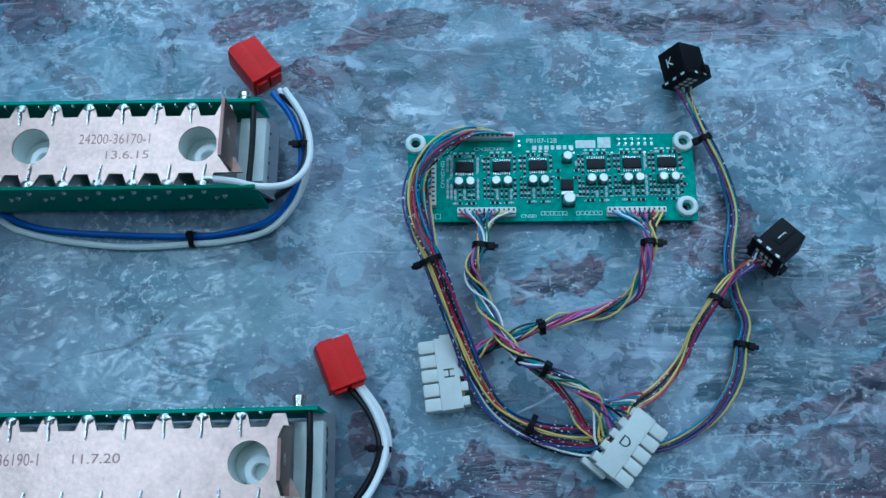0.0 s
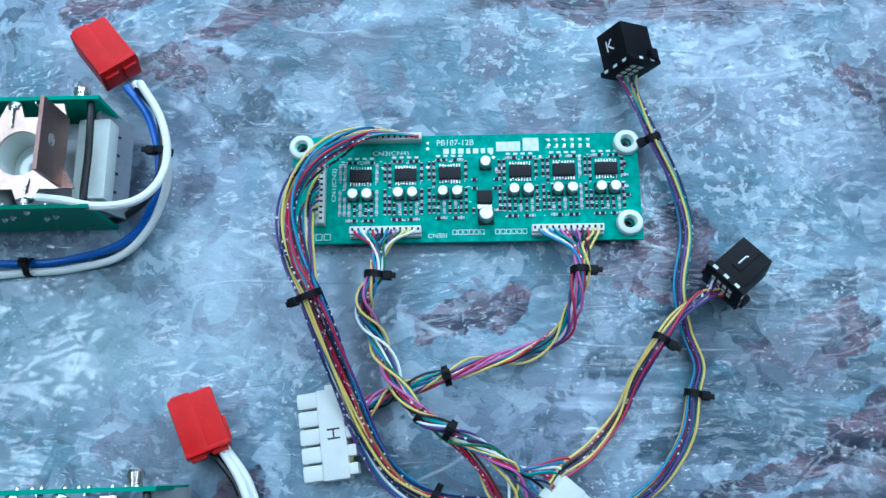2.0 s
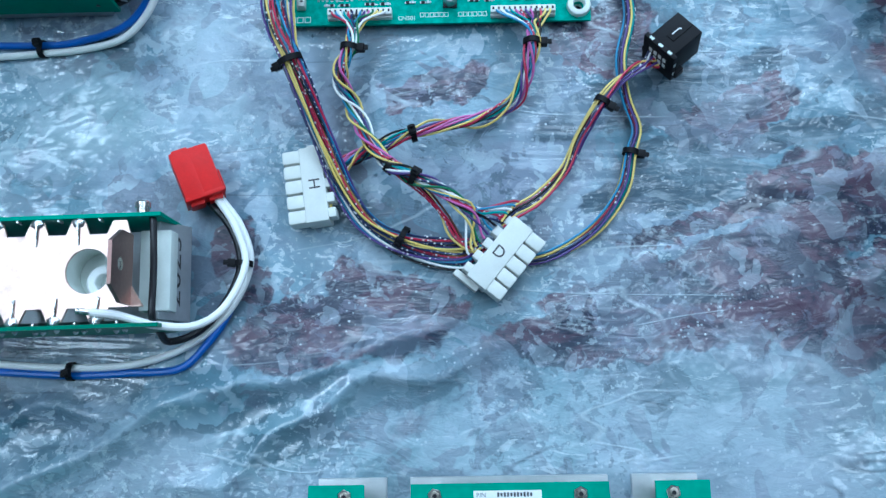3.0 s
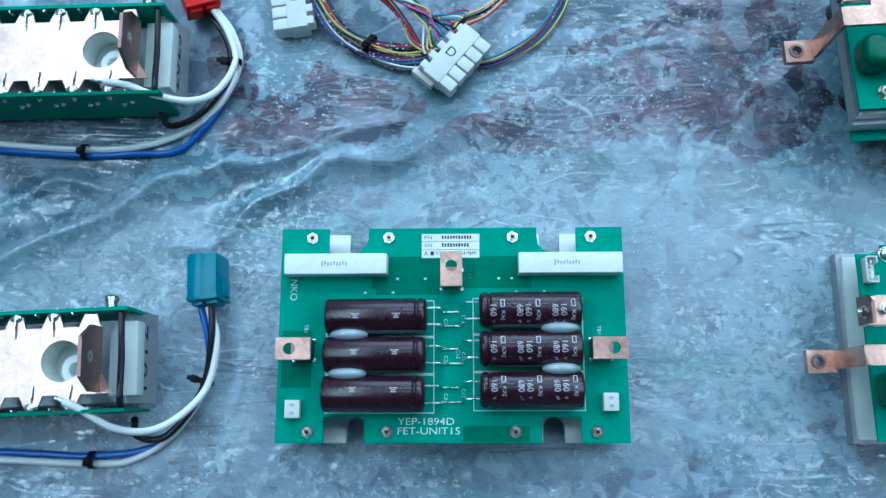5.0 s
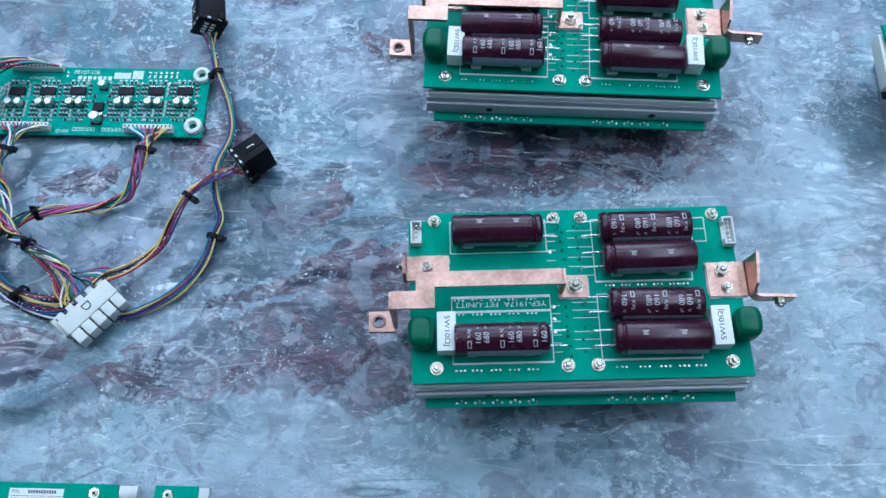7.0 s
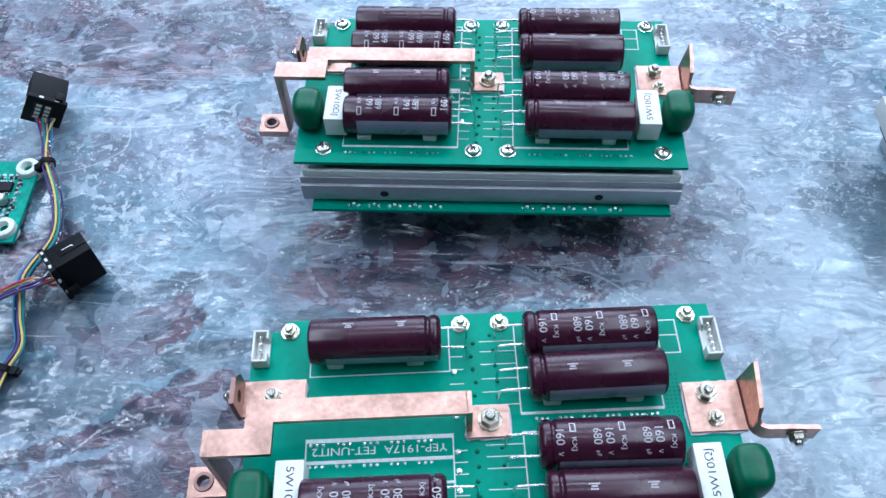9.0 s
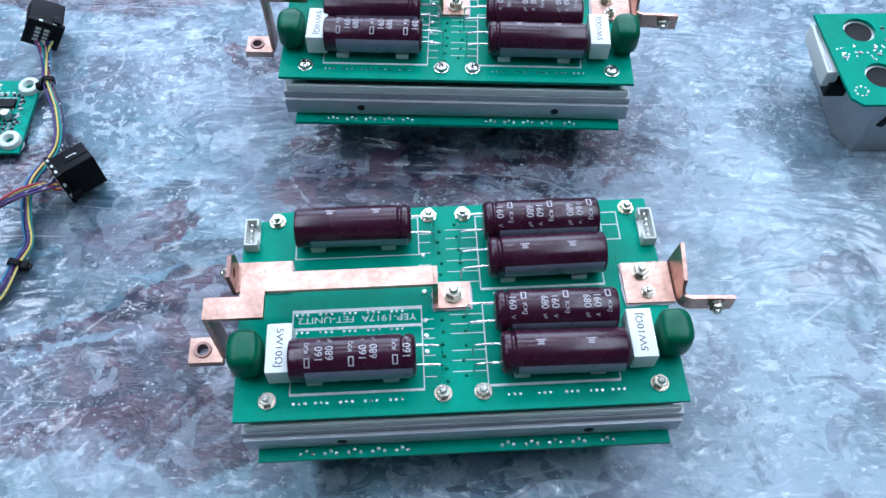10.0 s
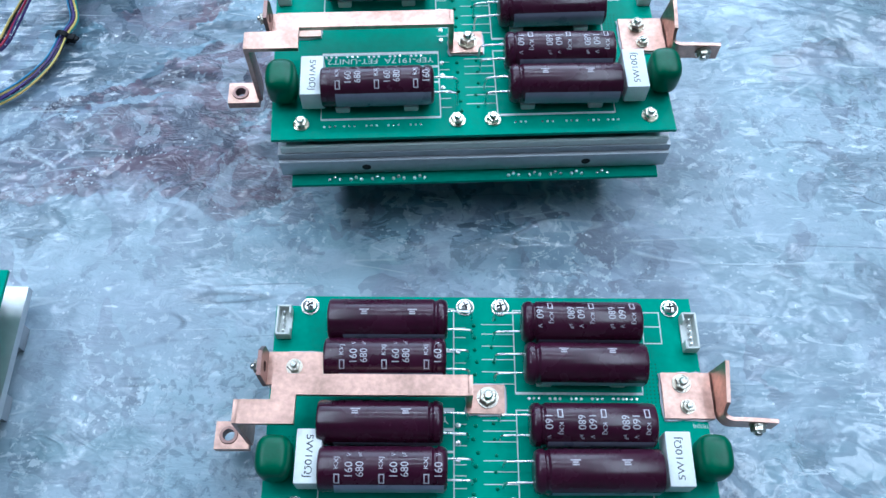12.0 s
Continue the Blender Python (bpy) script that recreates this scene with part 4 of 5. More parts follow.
# ---------------------------------------------------------------- the flat capacitor board
def capacitor_board():
    z = 29.7
    u = thing("capacitor_board", pose(0.0761, -0.1177, 0, 0, 0, 0.8), "flat green circuit board with six dark capacitors over an aluminium plate", "circuit board")
    L, R, T, B = -79.6, 79.6, 49.0, -49.5
    out = [(L, B), (-58, B), (-58, -38), (-39.4, -38), (-39.4, B), (40.5, B), (40.5, -38), (58, -38), (58, B), (R, B), (R, T),
           (58.2, T), (58.2, 37.0), (46.5, 37.0), (43, 38.2), (40.5, 41), (39.9, 45), (39.9, T),
           (-38.7, T), (-38.7, 44), (-40, 41), (-43, 37.6), (-46, 37), (-57.3, 37.0), (-57.3, T), (L, T)]
    board_plate(u, out, z, M["pcb"])
    # carrier plate with open slots, under the board
    bm = bmesh.new()
    o = [(L + 1, B - 0.5)]
    for cx in (-45, 47.5):
        arc = [(cx + 5 * math.cos(a), -43 + 5 * math.sin(a)) for a in np.linspace(math.pi, 0, 10)]
        o += [(cx - 5, B - 0.5)] + arc + [(cx + 5, B - 0.5)]
    o += [(R, B - 0.5), (R, T + 1)]
    for cx in (47.5, -45):
        arc = [(cx + 5 * math.cos(a), 42 + 5 * math.sin(a)) for a in np.linspace(0, -math.pi, 10)]
        o += [(cx + 5, T + 1)] + arc + [(cx - 5, T + 1)]
    o += [(L + 1, T + 1)]
    plate(bm, o, 7.0, 11.0)
    part("carrier_plate", bm, M["alu"], u)
    for x in (-72, -25, 25, 72):
        for y in (-30, 0, 30):
            bm = bmesh.new()
            box(bm, x, y, 3.6, 14, 10, 6.8, 0.3)
            part("foot_block", bm, M["alu_dull"], u)
    sx = (-65.2, -29.2, 28.6, 65.0)
    for x in sx:
        for y in (44.5, -44.6):
            bm = bmesh.new()
            rod(bm, (x, y, 11.0), (x, y, z - 1.6), 3.0, 10)
            part("spacer", bm, M["steel"], u)
            standoff(u, x, y, z, (x * 7) % 60)
    for x0 in (-76.7, 31.3):
        ceramic_block(u, x0 + (24 if x0 < 0 else 23), 30.6, z + 0.5, 47.0, 9.6, 9.5, "", 0, M["ink"], 3)
        bars = bmesh.new()
        for k in range(9):
            box(bars, x0 + (18 if x0 < 0 else 16) + k * 1.35, 30.6 + 0.3 * math.sin(k * 2), z + 10.03, 0.8, 1.7 if k else 2.6, 0.05)
        part("marking", bars, M["faded"], u)
    # paper label
    bm = bmesh.new()
    box(bm, -0.3, 40.5, z + 0.1, 27, 11.4, 0.15)
    lab = part("paper_label", bm, M["label"], u, "white paper label with printed code rows")
    bm = bmesh.new()
    for y in (42.7, 38.8):
        box(bm, -0.3, y - 0.1, z + 0.2, 27, 0.18, 0.03)
    for y, w, x in ((44.6, 15, 3.5), (40.9, 13, 2.5)):
        for k in range(int(w / 1.3)):
            box(bm, x - w / 2 + k * 1.3, y, z + 0.2, 0.85, 1.7 - 0.3 * (k % 3 == 1), 0.03)
    box(bm, -8.9, 36.9, z + 0.2, 1.6, 1.9, 0.03)
    part("print_rows", bm, M["ink"], lab)
    write("P/N", 1.7, M["ink"], lab, at(-10.8, 44.6, z + 0.22))
    write("S/N", 1.7, M["ink"], lab, at(-10.8, 40.9, z + 0.22))
    write("A", 1.9, M["ink"], lab, at(-11.8, 36.9, z + 0.22))
    write("CDEFGHJK", 1.9, M["ink"], lab, at(2.6, 36.9, z + 0.22), 19.5)
    write("YEP-1894D", 3.1, M["silk"], u, at(-11.6, -40.0, z + 0.05), 25.5)
    write("FET-UNIT15", 3.1, M["silk"], u, at(-10.3, -44.2, z + 0.05), 28)
    write("NKO", 3.2, M["silk"], u, at(-73.3, 20.0, z + 0.05, 0, 0, -90))
    for tx, x, y, tn in (("TB2", 9.0, 27, -90), ("TB1", 67.5, 1.0, -90), ("TB3", -67, 2.0, -90), ("C13", 3, -10, -90), ("C16", 5.5, 6, -90), ("C15", 5.5, -11, -90), ("C12", 5.5, -27.5, -90), ("C1", -2.5, 5, -90), ("C2", -2.5, -12, -90), ("C3", -2.5, -29, -90)):
        write(tx, 1.7, M["silk"], u, at(x, y, z + 0.05, 0, 0, tn))
    # silkscreen and pads
    bm = bmesh.new()
    s = z + 0.04
    for y0, y1 in ((-2, 14.6), (-19, -2.4), (-36.5, -19.4)):
        silk_frame(bm, -57.5, y0 + 0.2, -8, y1, s)
        silk_frame(bm, 10, y0 + 1.2, 60, y1 + 1.0, s)
    for x, y in ((-25, 25), (-12, 25), (-40, 18.6), (-27, 18.6), (22, 25), (28, 25), (30, 18.8), (43, 18.8)):
        box(bm, x, y, s, 1.2, 0.9, 0.06)
    tagged(part("silkscreen", bm, M["silk"], u), kind="stuff")
    bm = bmesh.new()
    box(bm, 0, 28, z + 0.03, 74, 15, 0.04)
    box(bm, -20, 19.5, z + 0.025, 30, 4, 0.04)
    box(bm, -71, -12, z + 0.03, 14, 26, 0.04)
    box(bm, 20, -45.5, z + 0.03, 30, 7, 0.04)
    tagged(part("copper_layer", bm, M["pcb_dark"], u), kind="stuff")
    for i, y in enumerate((6.3, -10.7, -28.0)):
        capacitor(u, -56.2 - 0.4 * i, y, z, False, "faint", True, 7.0, 0.3 - 0.3 * i, 12 - 8 * i)
    for i, y in enumerate((9.0, -8.3, -26.4)):
        capacitor(u, 12.6, y, z, True, "down", True, 7.0, 0.2, 10 - 9 * i)
    for i, y in enumerate((6.3, -10.7, -28.0)):
        bm = bmesh.new()
        for dx, dy in ((7.5, 3), (10.5, -3.5)):
            tube(bm, [(Vector(p) * K) for p in ((-6, y + dy, z + 4), (-4, y + dy, z + 1), (-2 + dx * 0.6, y + dy, z + 0.8), (-1 + dx * 0.6, y + dy, z + 0.1))], 0.4 * K, 6)
        part("jumper_wire", bm, M["tin"], u)
    # hot-melt glue between the cans
    for x, y in ((-45.5, -2.0), (-46, -19.3), (48.5, 0.6), (48.5, -17.3)):
        bm = bmesh.new()
        bmesh.ops.create_uvsphere(bm, u_segments=18, v_segments=10, radius=1.0)
        bmesh.ops.scale(bm, vec=(8.6 * K, 2.9 * K, 4.2 * K), verts=bm.verts)
        bmesh.ops.translate(bm, vec=(x * K, y * K, (z + 11.6) * K), verts=bm.verts)
        part("glue_drop", bm, M["glue"], u, "dried grey-blue glue drop")
    # copper terminals
    for x, y, tn in ((0.2, 24.5, 90), (-67.5, -8.0, 180), (67.5, -8.0, 0)):
        tb = new("terminal")
        tb.parent = u
        tb.matrix_basis = at(x, y, z, 0, 0, tn)
        bm = bmesh.new()
        box(bm, 0, 0, 4.6, 9.0, 9.4, 9.2, 0.4)
        part("post", bm, M["copper_dark"], tb)
        bm = bmesh.new()
        plate(bm, [(-4.6, -4.9), (11.0, -4.9), (11.0, 4.9), (-4.6, 4.9)], 9.2, 10.8, [circle(4.8, 0, 2.7, 20)])
        part("tab", bm, M["copper"], tb)
        bm = bmesh.new()
        for dx in (-4.5, 4.5):
            for dy in (-4.6, 4.6):
                box(bm, dx, dy, 0.3, 1.6, 1.6, 0.6, 0.2)
        part("solder_feet", bm, M["tin"], tb)
    for x, y, tn in ((-71.5, -34.5, 90), (71.0, -31.5, -90)):
        con = new("small_connector")
        con.parent = u
        con.matrix_basis = at(x, y, z, 0, 0, tn)
        bm = bmesh.new()
        box(bm, 0, 0, 2.4, 8.0, 6.8, 4.8, 0.4)
        part("shell", bm, M["nylon"], con)
        for dx in (-1.8, 1.8):
            bm = bmesh.new()
            box(bm, dx, 0, 4.82, 1.3, 2.0, 0.1)
            part("socket", bm, M["alu_dull"], con)
    return u


capacitor_board()


# ---------------------------------------------------------------- upright transistor modules with copper tops
def module(m, name_text, date_text, end_text, label, second=True, tx=-41.0, dx=-34.0, dy=-5.2, taper=0.0):
    """A long block between two upright boards, with a tabbed copper plate on top and an ear at its end."""
    u = thing("transistor_module", m, label, "circuit module", "transistor modules on the table")
    z, x0, x1 = 42.0, -150.0, 17.0
    holes = (0, -82) if second else (0,)
    # copper plate with tabs
    out = [(x0, -15)]
    n = int((4 - x0) / 17)
    for k in range(n, -1, -1):
        c = 4.0 - 17 * k
        out += [(c - 5.2, -15), (c - 2.8, -20.4), (c + 2.8, -20.4), (c + 5.2, -15)]
    out += [(23.0, -15.0), (17.6, -6.0), (17.0, 6), (17.0, 15)]
    for k in range(0, n + 1):
        c = 12.5 - 17 * k
        if c - 5 > x0:
            out += [(min(c + 4.6, 17.0), 15.0), (c + 2.8, 20.6), (c - 2.8, 20.6), (c - 5.2, 15)]
    out += [(x0, 15)]
    clean = [p for i, p in enumerate(out) if p != out[i - 1]]
    bm = bmesh.new()
    plate(bm, clean, z - 1.2, z, [circle(hx, 0, 9.3, 32) for hx in holes])
    top = part("copper_plate", bm, M["copper_pale"], u, "pale copper plate with soldered tabs")
    if name_text:
        write(name_text, 5.2, M["copper_dark"], top, at(tx, 3.2, z + 0.05), 35, "stamp")
        write(date_text, 4.2, M["copper_dark"], top, at(dx, dy, z + 0.05), 21, "stamp")
    # solder forks on the tabs
    for k in range(0, n + 1):
        for c, s in ((12.5 - 17 * k, 1), (4.0 - 17 * k, -1)):
            if c < x0 + 6 or (s > 0 and k == 0):
                continue
            bm = bmesh.new()
            lean = 0.5 - 0.35 * (k % 3) if s > 0 else 1.0 - 0.2 * (k % 3)
            tube(bm, [(Vector(p) * K) for p in ((c + lean, s * 10.8, z + 0.25), (c + lean * 0.4, s * 15.5, z + 0.7), (c, s * 20.0, z + 0.6))], 0.62 * K, 6)
            vs = bmesh.ops.create_uvsphere(bm, u_segments=10, v_segments=6, radius=1.0)["verts"]
            bmesh.ops.scale(bm, vec=(2.9 * K, 2.3 * K, 1.1 * K), verts=vs)
            for v in vs:
                v.co.x *= 1 + 0.25 * math.sin(v.co.y * 2600 + k)
            bmesh.ops.translate(bm, vec=(c * K, s * 20.2 * K, (z + 0.2) * K), verts=vs)
            part("solder_tab", bm, M["tin"], top)
    # upright ear
    bm = bmesh.new()
    plate(bm, [(-14.5, 0), (14.5, 0), (14.5, 11.0), (14.5 - taper, 21.0), (taper - 14.5, 21.0), (-14.5, 11.0)], -0.8, 0.8, [circle(0.5, 12.5, 2.6, 18)], at(17.2, 0, z - 1.0, 90, 0, 90))
    ear = part("ear", bm, M["copper_dark"], u, "upright brown copper ear")
    bm = bmesh.new()
    lathe(bm, [(0, 0), (2.9, 0), (2.9, 0.5), (1.6, 0.9), (0, 0.9)], 16, at(17.4, 0.5, z + 11.5, 0, 90, 0))
    part("ear_rivet", bm, M["brass"], ear)
    # boards on both long sides
    for s, nm in ((1, "back_board"), (-1, "front_board")):
        bm = bmesh.new()
        foot = 6 if s > 0 else 13
        plate(bm, [(x0 - 4, foot), (29.5, foot), (29.5, z + 1.2), (x0 - 4, z + 1.2)], -0.8, 0.8, (), at(0, s * 22.6, 0, 90, 0, 0))
        # front board in the darker green: shade of its outer face, as colour
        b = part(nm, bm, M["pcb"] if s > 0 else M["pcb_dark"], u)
        for k in range(n + 1):
            for dx, dz in ((0, -3), (4, -5.5), (8.5, -3.2)):
                c = (12.5 if s > 0 else 4.0) - 17 * k + dx
                if c < 28:
                    bm = bmesh.new()
                    lathe(bm, [(1.3, 0), (1.0, 0.6), (0.4, 1.3), (0, 1.5)], 8, at(c, s * 23.4, z + dz - (6 if s < 0 else 0) * (dx > 3), -90 * s, 0, 0))
                    part("solder_joint", bm, M["tin"], b)
        # short pins inside
        bm = bmesh.new()
        box(bm, 0, 0, 0, 0.9, 1.2, 4.0, 0.2)
        pin = finish(bm, "pin", M["tin"])
        for k in range(n + 1):
            ob = new("pin", pin)
            ob.parent = b
            ob.matrix_basis = at((4.2 if s > 0 else 12.7) - 17 * k, s * 21.3, z - 1.4)
    # metal body, end plate and bushings
    bm = bmesh.new()
    box(bm, (x0 + 21) / 2, 0, 13.0, 21 - x0, 38.0, 26.0, 0.8)
    part("metal_body", bm, M["alu_dull"], u)
    bm = bmesh.new()
    box(bm, 24.0, 1.0, 28.0, 13.0, 34.0, 9.0, 0.6)
    part("end_block", bm, M["nylon_clear"], u)
    bm = bmesh.new()
    lean = Matrix.Rotation(radians(-24), 4, "Y")
    box(bm, 28.6, 1.5, 23.0, 2.2, 42.0, 19.0, 0.4, lean)
    end = part("end_plate", bm, M["alu_dull"], u, "grey metal end plate with stamped digits")
    if end_text:
        write(end_text, 6.0, M["ink"], end, at(28.6, 1.5, 23.0) @ lean @ at(1.16, 0, 0, 90, 0, 90), 30, "stamp")
    else:
        for k in range(4):
            bm = bmesh.new()
            box(bm, 1.12, -11.5 + k * 8, 0, 0.1, 1.2, 5.0)
            part("stamp", bm, M["ink"], end).matrix_basis = at(28.6, 1.5, 23.0) @ lean
    for hx in holes:
        bm = bmesh.new()
        lathe(bm, [(3.6, 26), (3.6, 33), (4.0, 33.4), (6.6, 33.4), (7.4, 32.6), (7.4, 26)], 28, at(hx + 3.0, -3.5, 0))
        part("bushing", bm, M["ceramic"], u)
        bm = bmesh.new()
        lathe(bm, [(0, 27.0), (9.7, 27.0), (9.7, 26.2)], 28, at(hx, 0, 0))
        part("seat", bm, M["nylon_clear"], u)
        bm = bmesh.new()
        lathe(bm, [(9.8, 26), (9.8, z - 1.3), (10.8, z - 1.3), (10.8, 26)], 28, at(hx, 0, 0))
        part("sleeve", bm, M["nylon_clear"], u)
    bm = bmesh.new()
    lathe(bm, [(0, 0), (2.6, 0), (2.6, 3.5), (3.2, 3.5), (3.2, 5.6), (2.4, 6.4), (0, 6.4)], 14, at(20.0, 23.0, z - 4.5, -90, 0, 0))
    part("bolt", bm, M["steel"], u)
    bm = bmesh.new()
    tube(bm, [(Vector(p) * K) for p in spline([(25.2, 21.5, z - 2), (25.8, 18, z - 1.5), (26.0, 0, z - 2.5), (25.6, -18, z - 3), (25.2, -21.5, z - 8)], 6)], 1.5 * K, 10)
    part("black_cord", bm, M["w_black"], u, "black rubber cord over the end")
    return u


module(pose(-0.1300, 0.1655, 0, 0, 0, 0.6), "24200-36170-1", "13.6.15", "", "transistor module with a stamped copper top and green side boards")
module(pose(-0.0938, 0.0157, 0, 0, 0, 1.6), "24200-36190-1", "11.7.20", "2023", "transistor module with a pale copper top and an upright ear", False, -110.0, -67.0, 3.0, 6.0)
module(pose(-0.0979, -0.1336, 0, 0, 0, 3.2), "", "", "1012", "transistor module with a copper top beside a teal plug", False, taper=6.0)


# ---------------------------------------------------------------- plugs and heavy leads
def cable_tie(parent, p, d, r, turn=0.0, name="cable_tie"):
    """A black strap round a bundle at p, its head to one side and a clipped tail."""
    q = Vector(d).to_track_quat("Z", "Y").to_matrix().to_4x4()
    base = Matrix.Translation(Vector(p) * K) @ q @ pose(0, 0, 0, 0, 0, turn)
    bm = bmesh.new()
    lathe(bm, [(r, -1.3), (r + 0.8, -1.3), (r + 0.8, 1.3), (r, 1.3), (r, -1.3)], 20)
    box(bm, r + 2.0, 0, 0, 3.4, 3.6, 3.6, 0.5)
    box(bm, r + 4.2, 0.6, 0, 2.6, 1.0, 2.2, 0.2)
    me = finish(bm, name, M["black"])
    ob = new(name, me)
    ob.parent = parent
    ob.matrix_basis = base
    return ob


def plug(parent, m, sx, sy, sz, mat, name="plug"):
    """A two-row crimp housing: body, latch ridge, rim and cable end."""
    p = new(name)
    p.parent = parent
    p.matrix_basis = m
    bm = bmesh.new()
    box(bm, 0, 0, 0, sx, sy, sz, 1.5)
    box(bm, -sx * 0.20, 0.5, 0.25, sx * 0.44, sy + 0.3, sz, 1.2)
    part("housing", bm, mat, p)
    bm = bmesh.new()
    box(bm, sx / 2 + 0.3, -sy * 0.20, -sz * 0.10, 1.8, sy * 0.40, sz * 0.42, 0.6)
    part("latch", bm, mat, p)
    bm = bmesh.new()
    box(bm, 0, -sy / 2 + 1.2, 0, sx + 0.3, 2.0, sz + 0.3, 0.6)
    part("rim", bm, mat, p)
    for k in (-1, 1):
        bm = bmesh.new()
        box(bm, k * sx * 0.24, -sy / 2 - 0.6, 0, sx * 0.36, 2.0, sz - 6, 0.5)
        part("wire_throat", bm, mat, p)
    return p


def lead_set(name, label, leads, ties, plug_m, size, plug_mat):
    u = thing(name, pose(0, 0, 0), label, "cable", "plug leads of the modules")
    for col, pts in leads:
        bm = bmesh.new()
        tube(bm, [q * K for q in spline(pts, 10)], 1.7 * K, 10)
        part("lead_wire", bm, M["w_" + col], u, f"{col} insulated lead")
        if col == "white":
            bm = bmesh.new()
            a, c = Vector(pts[0]), Vector(pts[1])
            if a.z > 30:
                rod(bm, a - (c - a) * 0.5, a + (c - a) * 0.3, 1.1, 10)
                part("crimp_lug", bm, M["tin"], u)
    for p, d, turn in ties:
        cable_tie(u, p, d, 3.4, turn)
    plug(u, plug_m, *size, plug_mat)
    return u


lead_set("plug_lead", "red plug on blue, white and black leads", [
    ("white", [(-119.9, 146.4, 44), (-110.7, 145.6, 43), (-98.1, 144.0, 40), (-86.0, 148.0, 34), (-79.4, 158.4, 28), (-78.6, 172.4, 24), (-83.6, 189.0, 22), (-94.5, 206.0, 20)]),
    ("black", [(-108.9, 143.4, 20), (-100.5, 146.5, 14), (-88.5, 153.2, 18), (-82.0, 163.3, 21), (-81.1, 174.8, 22), (-85.8, 192.2, 20), (-97.0, 205.0, 16)]),
    ("blue", [(-101.5, 205.5, 17), (-91.3, 192.5, 17), (-85.1, 176.6, 18), (-85.4, 161.9, 13), (-91.6, 147.7, 8), (-103.4, 138.0, 4.6), (-123.9, 132.8, 2.0), (-141.4, 131.0, 2.0), (-182.9, 131.9, 2.0), (-219.0, 134.7, 2.0), (-239.4, 141.0, 2.0), (-264.9, 152.4, 2.2), (-297.3, 163.0, 2.2)]),
    ("white", [(-98.4, 207.8, 16), (-87.7, 194.1, 17), (-81.3, 174.1, 17), (-82.4, 160.3, 12), (-90.0, 144.5, 7), (-103.4, 133.6, 2.4), (-123.5, 128.5, 2.0), (-141.0, 127.0, 2.0), (-173.2, 125.2, 2.0), (-209.1, 128.6, 2.0), (-234.0, 134.4, 2.0), (-246.1, 140.6, 2.0), (-268.1, 147.6, 2.0), (-300.4, 156.3, 2.0)]),
], [((-81.5, 174.0, 21), (0.1, 1, 0.1), 0), ((-141.2, 129.0, 2.6), (1, 0.05, 0), 80)],
    pose(-0.1122, 0.2218, 0.0165, 4, 10, 40), (17.5, 24, 15), M["red"])
lead_set("plug_lead", "red plug on white, black and blue leads", [
    ("white", [(-90.7, -1.3, 44), (-79.7, -2.5, 42), (-67.5, -5.8, 38), (-53.0, -5.6, 30), (-43.2, 3.8, 20), (-37.3, 22.6, 13), (-42.8, 39.8, 11), (-53.2, 55.0, 10)]),
    ("black", [(-72.3, -6.0, 18), (-70.6, -10.6, 8), (-57.2, -5.3, 7), (-45.8, 8.3, 8), (-40.5, 23.7, 9), (-45.6, 39.8, 8), (-58.3, 54.8, 7)]),
    ("white", [(-51.1, 54.3, 9), (-41.0, 40.4, 8), (-36.4, 23.5, 8), (-45.3, 4.4, 4), (-63.1, -11.4, 2.4), (-86.7, -19.9, 2.2), (-115.6, -21.7, 2.2), (-152.7, -19.6, 2.2), (-184.8, -16.4, 2.2)]),
    ("blue", [(-55.1, 53.7, 6), (-44.6, 38.7, 5), (-40.0, 23.0, 4.4), (-46.8, 2.2, 2.2), (-56.8, -12.5, 2.0), (-68.2, -22.3, 2.0), (-89.5, -24.0, 2.0), (-115.9, -25.0, 2.0), (-153.2, -22.9, 2.0), (-185.3, -19.8, 2.0)]),
], [((-38.8, 23.4, 10), (0.05, 1, 0.0), 15), ((-115.8, -23.2, 2.6), (1, 0, 0), 100)],
    pose(-0.0610, 0.0630, 0.0115, 3, 14, 24), (17.5, 24, 14), M["red"])
lead_set("plug_lead", "teal plug on blue, black and white leads", [
    ("white", [(-94.6, -151.4, 44), (-87.7, -154.5, 42), (-74.7, -162.4, 36), (-62.2, -163.8, 26), (-50.1, -156.1, 17), (-40.6, -141.7, 11), (-37.7, -120.2, 12), (-42.5, -104.8, 13)]),
    ("black", [(-72.9, -158.7, 16), (-73.9, -166.6, 8), (-62.2, -167.3, 6), (-49.5, -154.2, 7), (-42.5, -138.7, 9), (-39.6, -118.1, 14), (-40.6, -104.6, 14)]),
    ("blue", [(-46.7, -104.9, 11), (-42.3, -120.8, 10), (-42.2, -137.2, 6), (-51.2, -153.9, 3), (-67.2, -171.3, 2.2), (-96.0, -176.3, 2.2), (-124.2, -175.7, 2.2), (-158.3, -174.6, 2.2)]),
    ("white", [(-43.1, -105.0, 8), (-39.1, -123.3, 7), (-45.1, -146.0, 4), (-60.1, -167.2, 2.6), (-78.9, -178.4, 2.2), (-95.5, -180.1, 2.2), (-123.6, -179.4, 2.2), (-157.6, -178.3, 2.2)]),
], [((-43.0, -140.5, 8), (0.25, 1, 0.0), 10), ((-97.0, -178.2, 2.6), (1, 0, 0), 100)],
    pose(-0.0435, -0.0915, 0.0125, -4, -8, 6), (15.5, 23, 16), M["teal"])


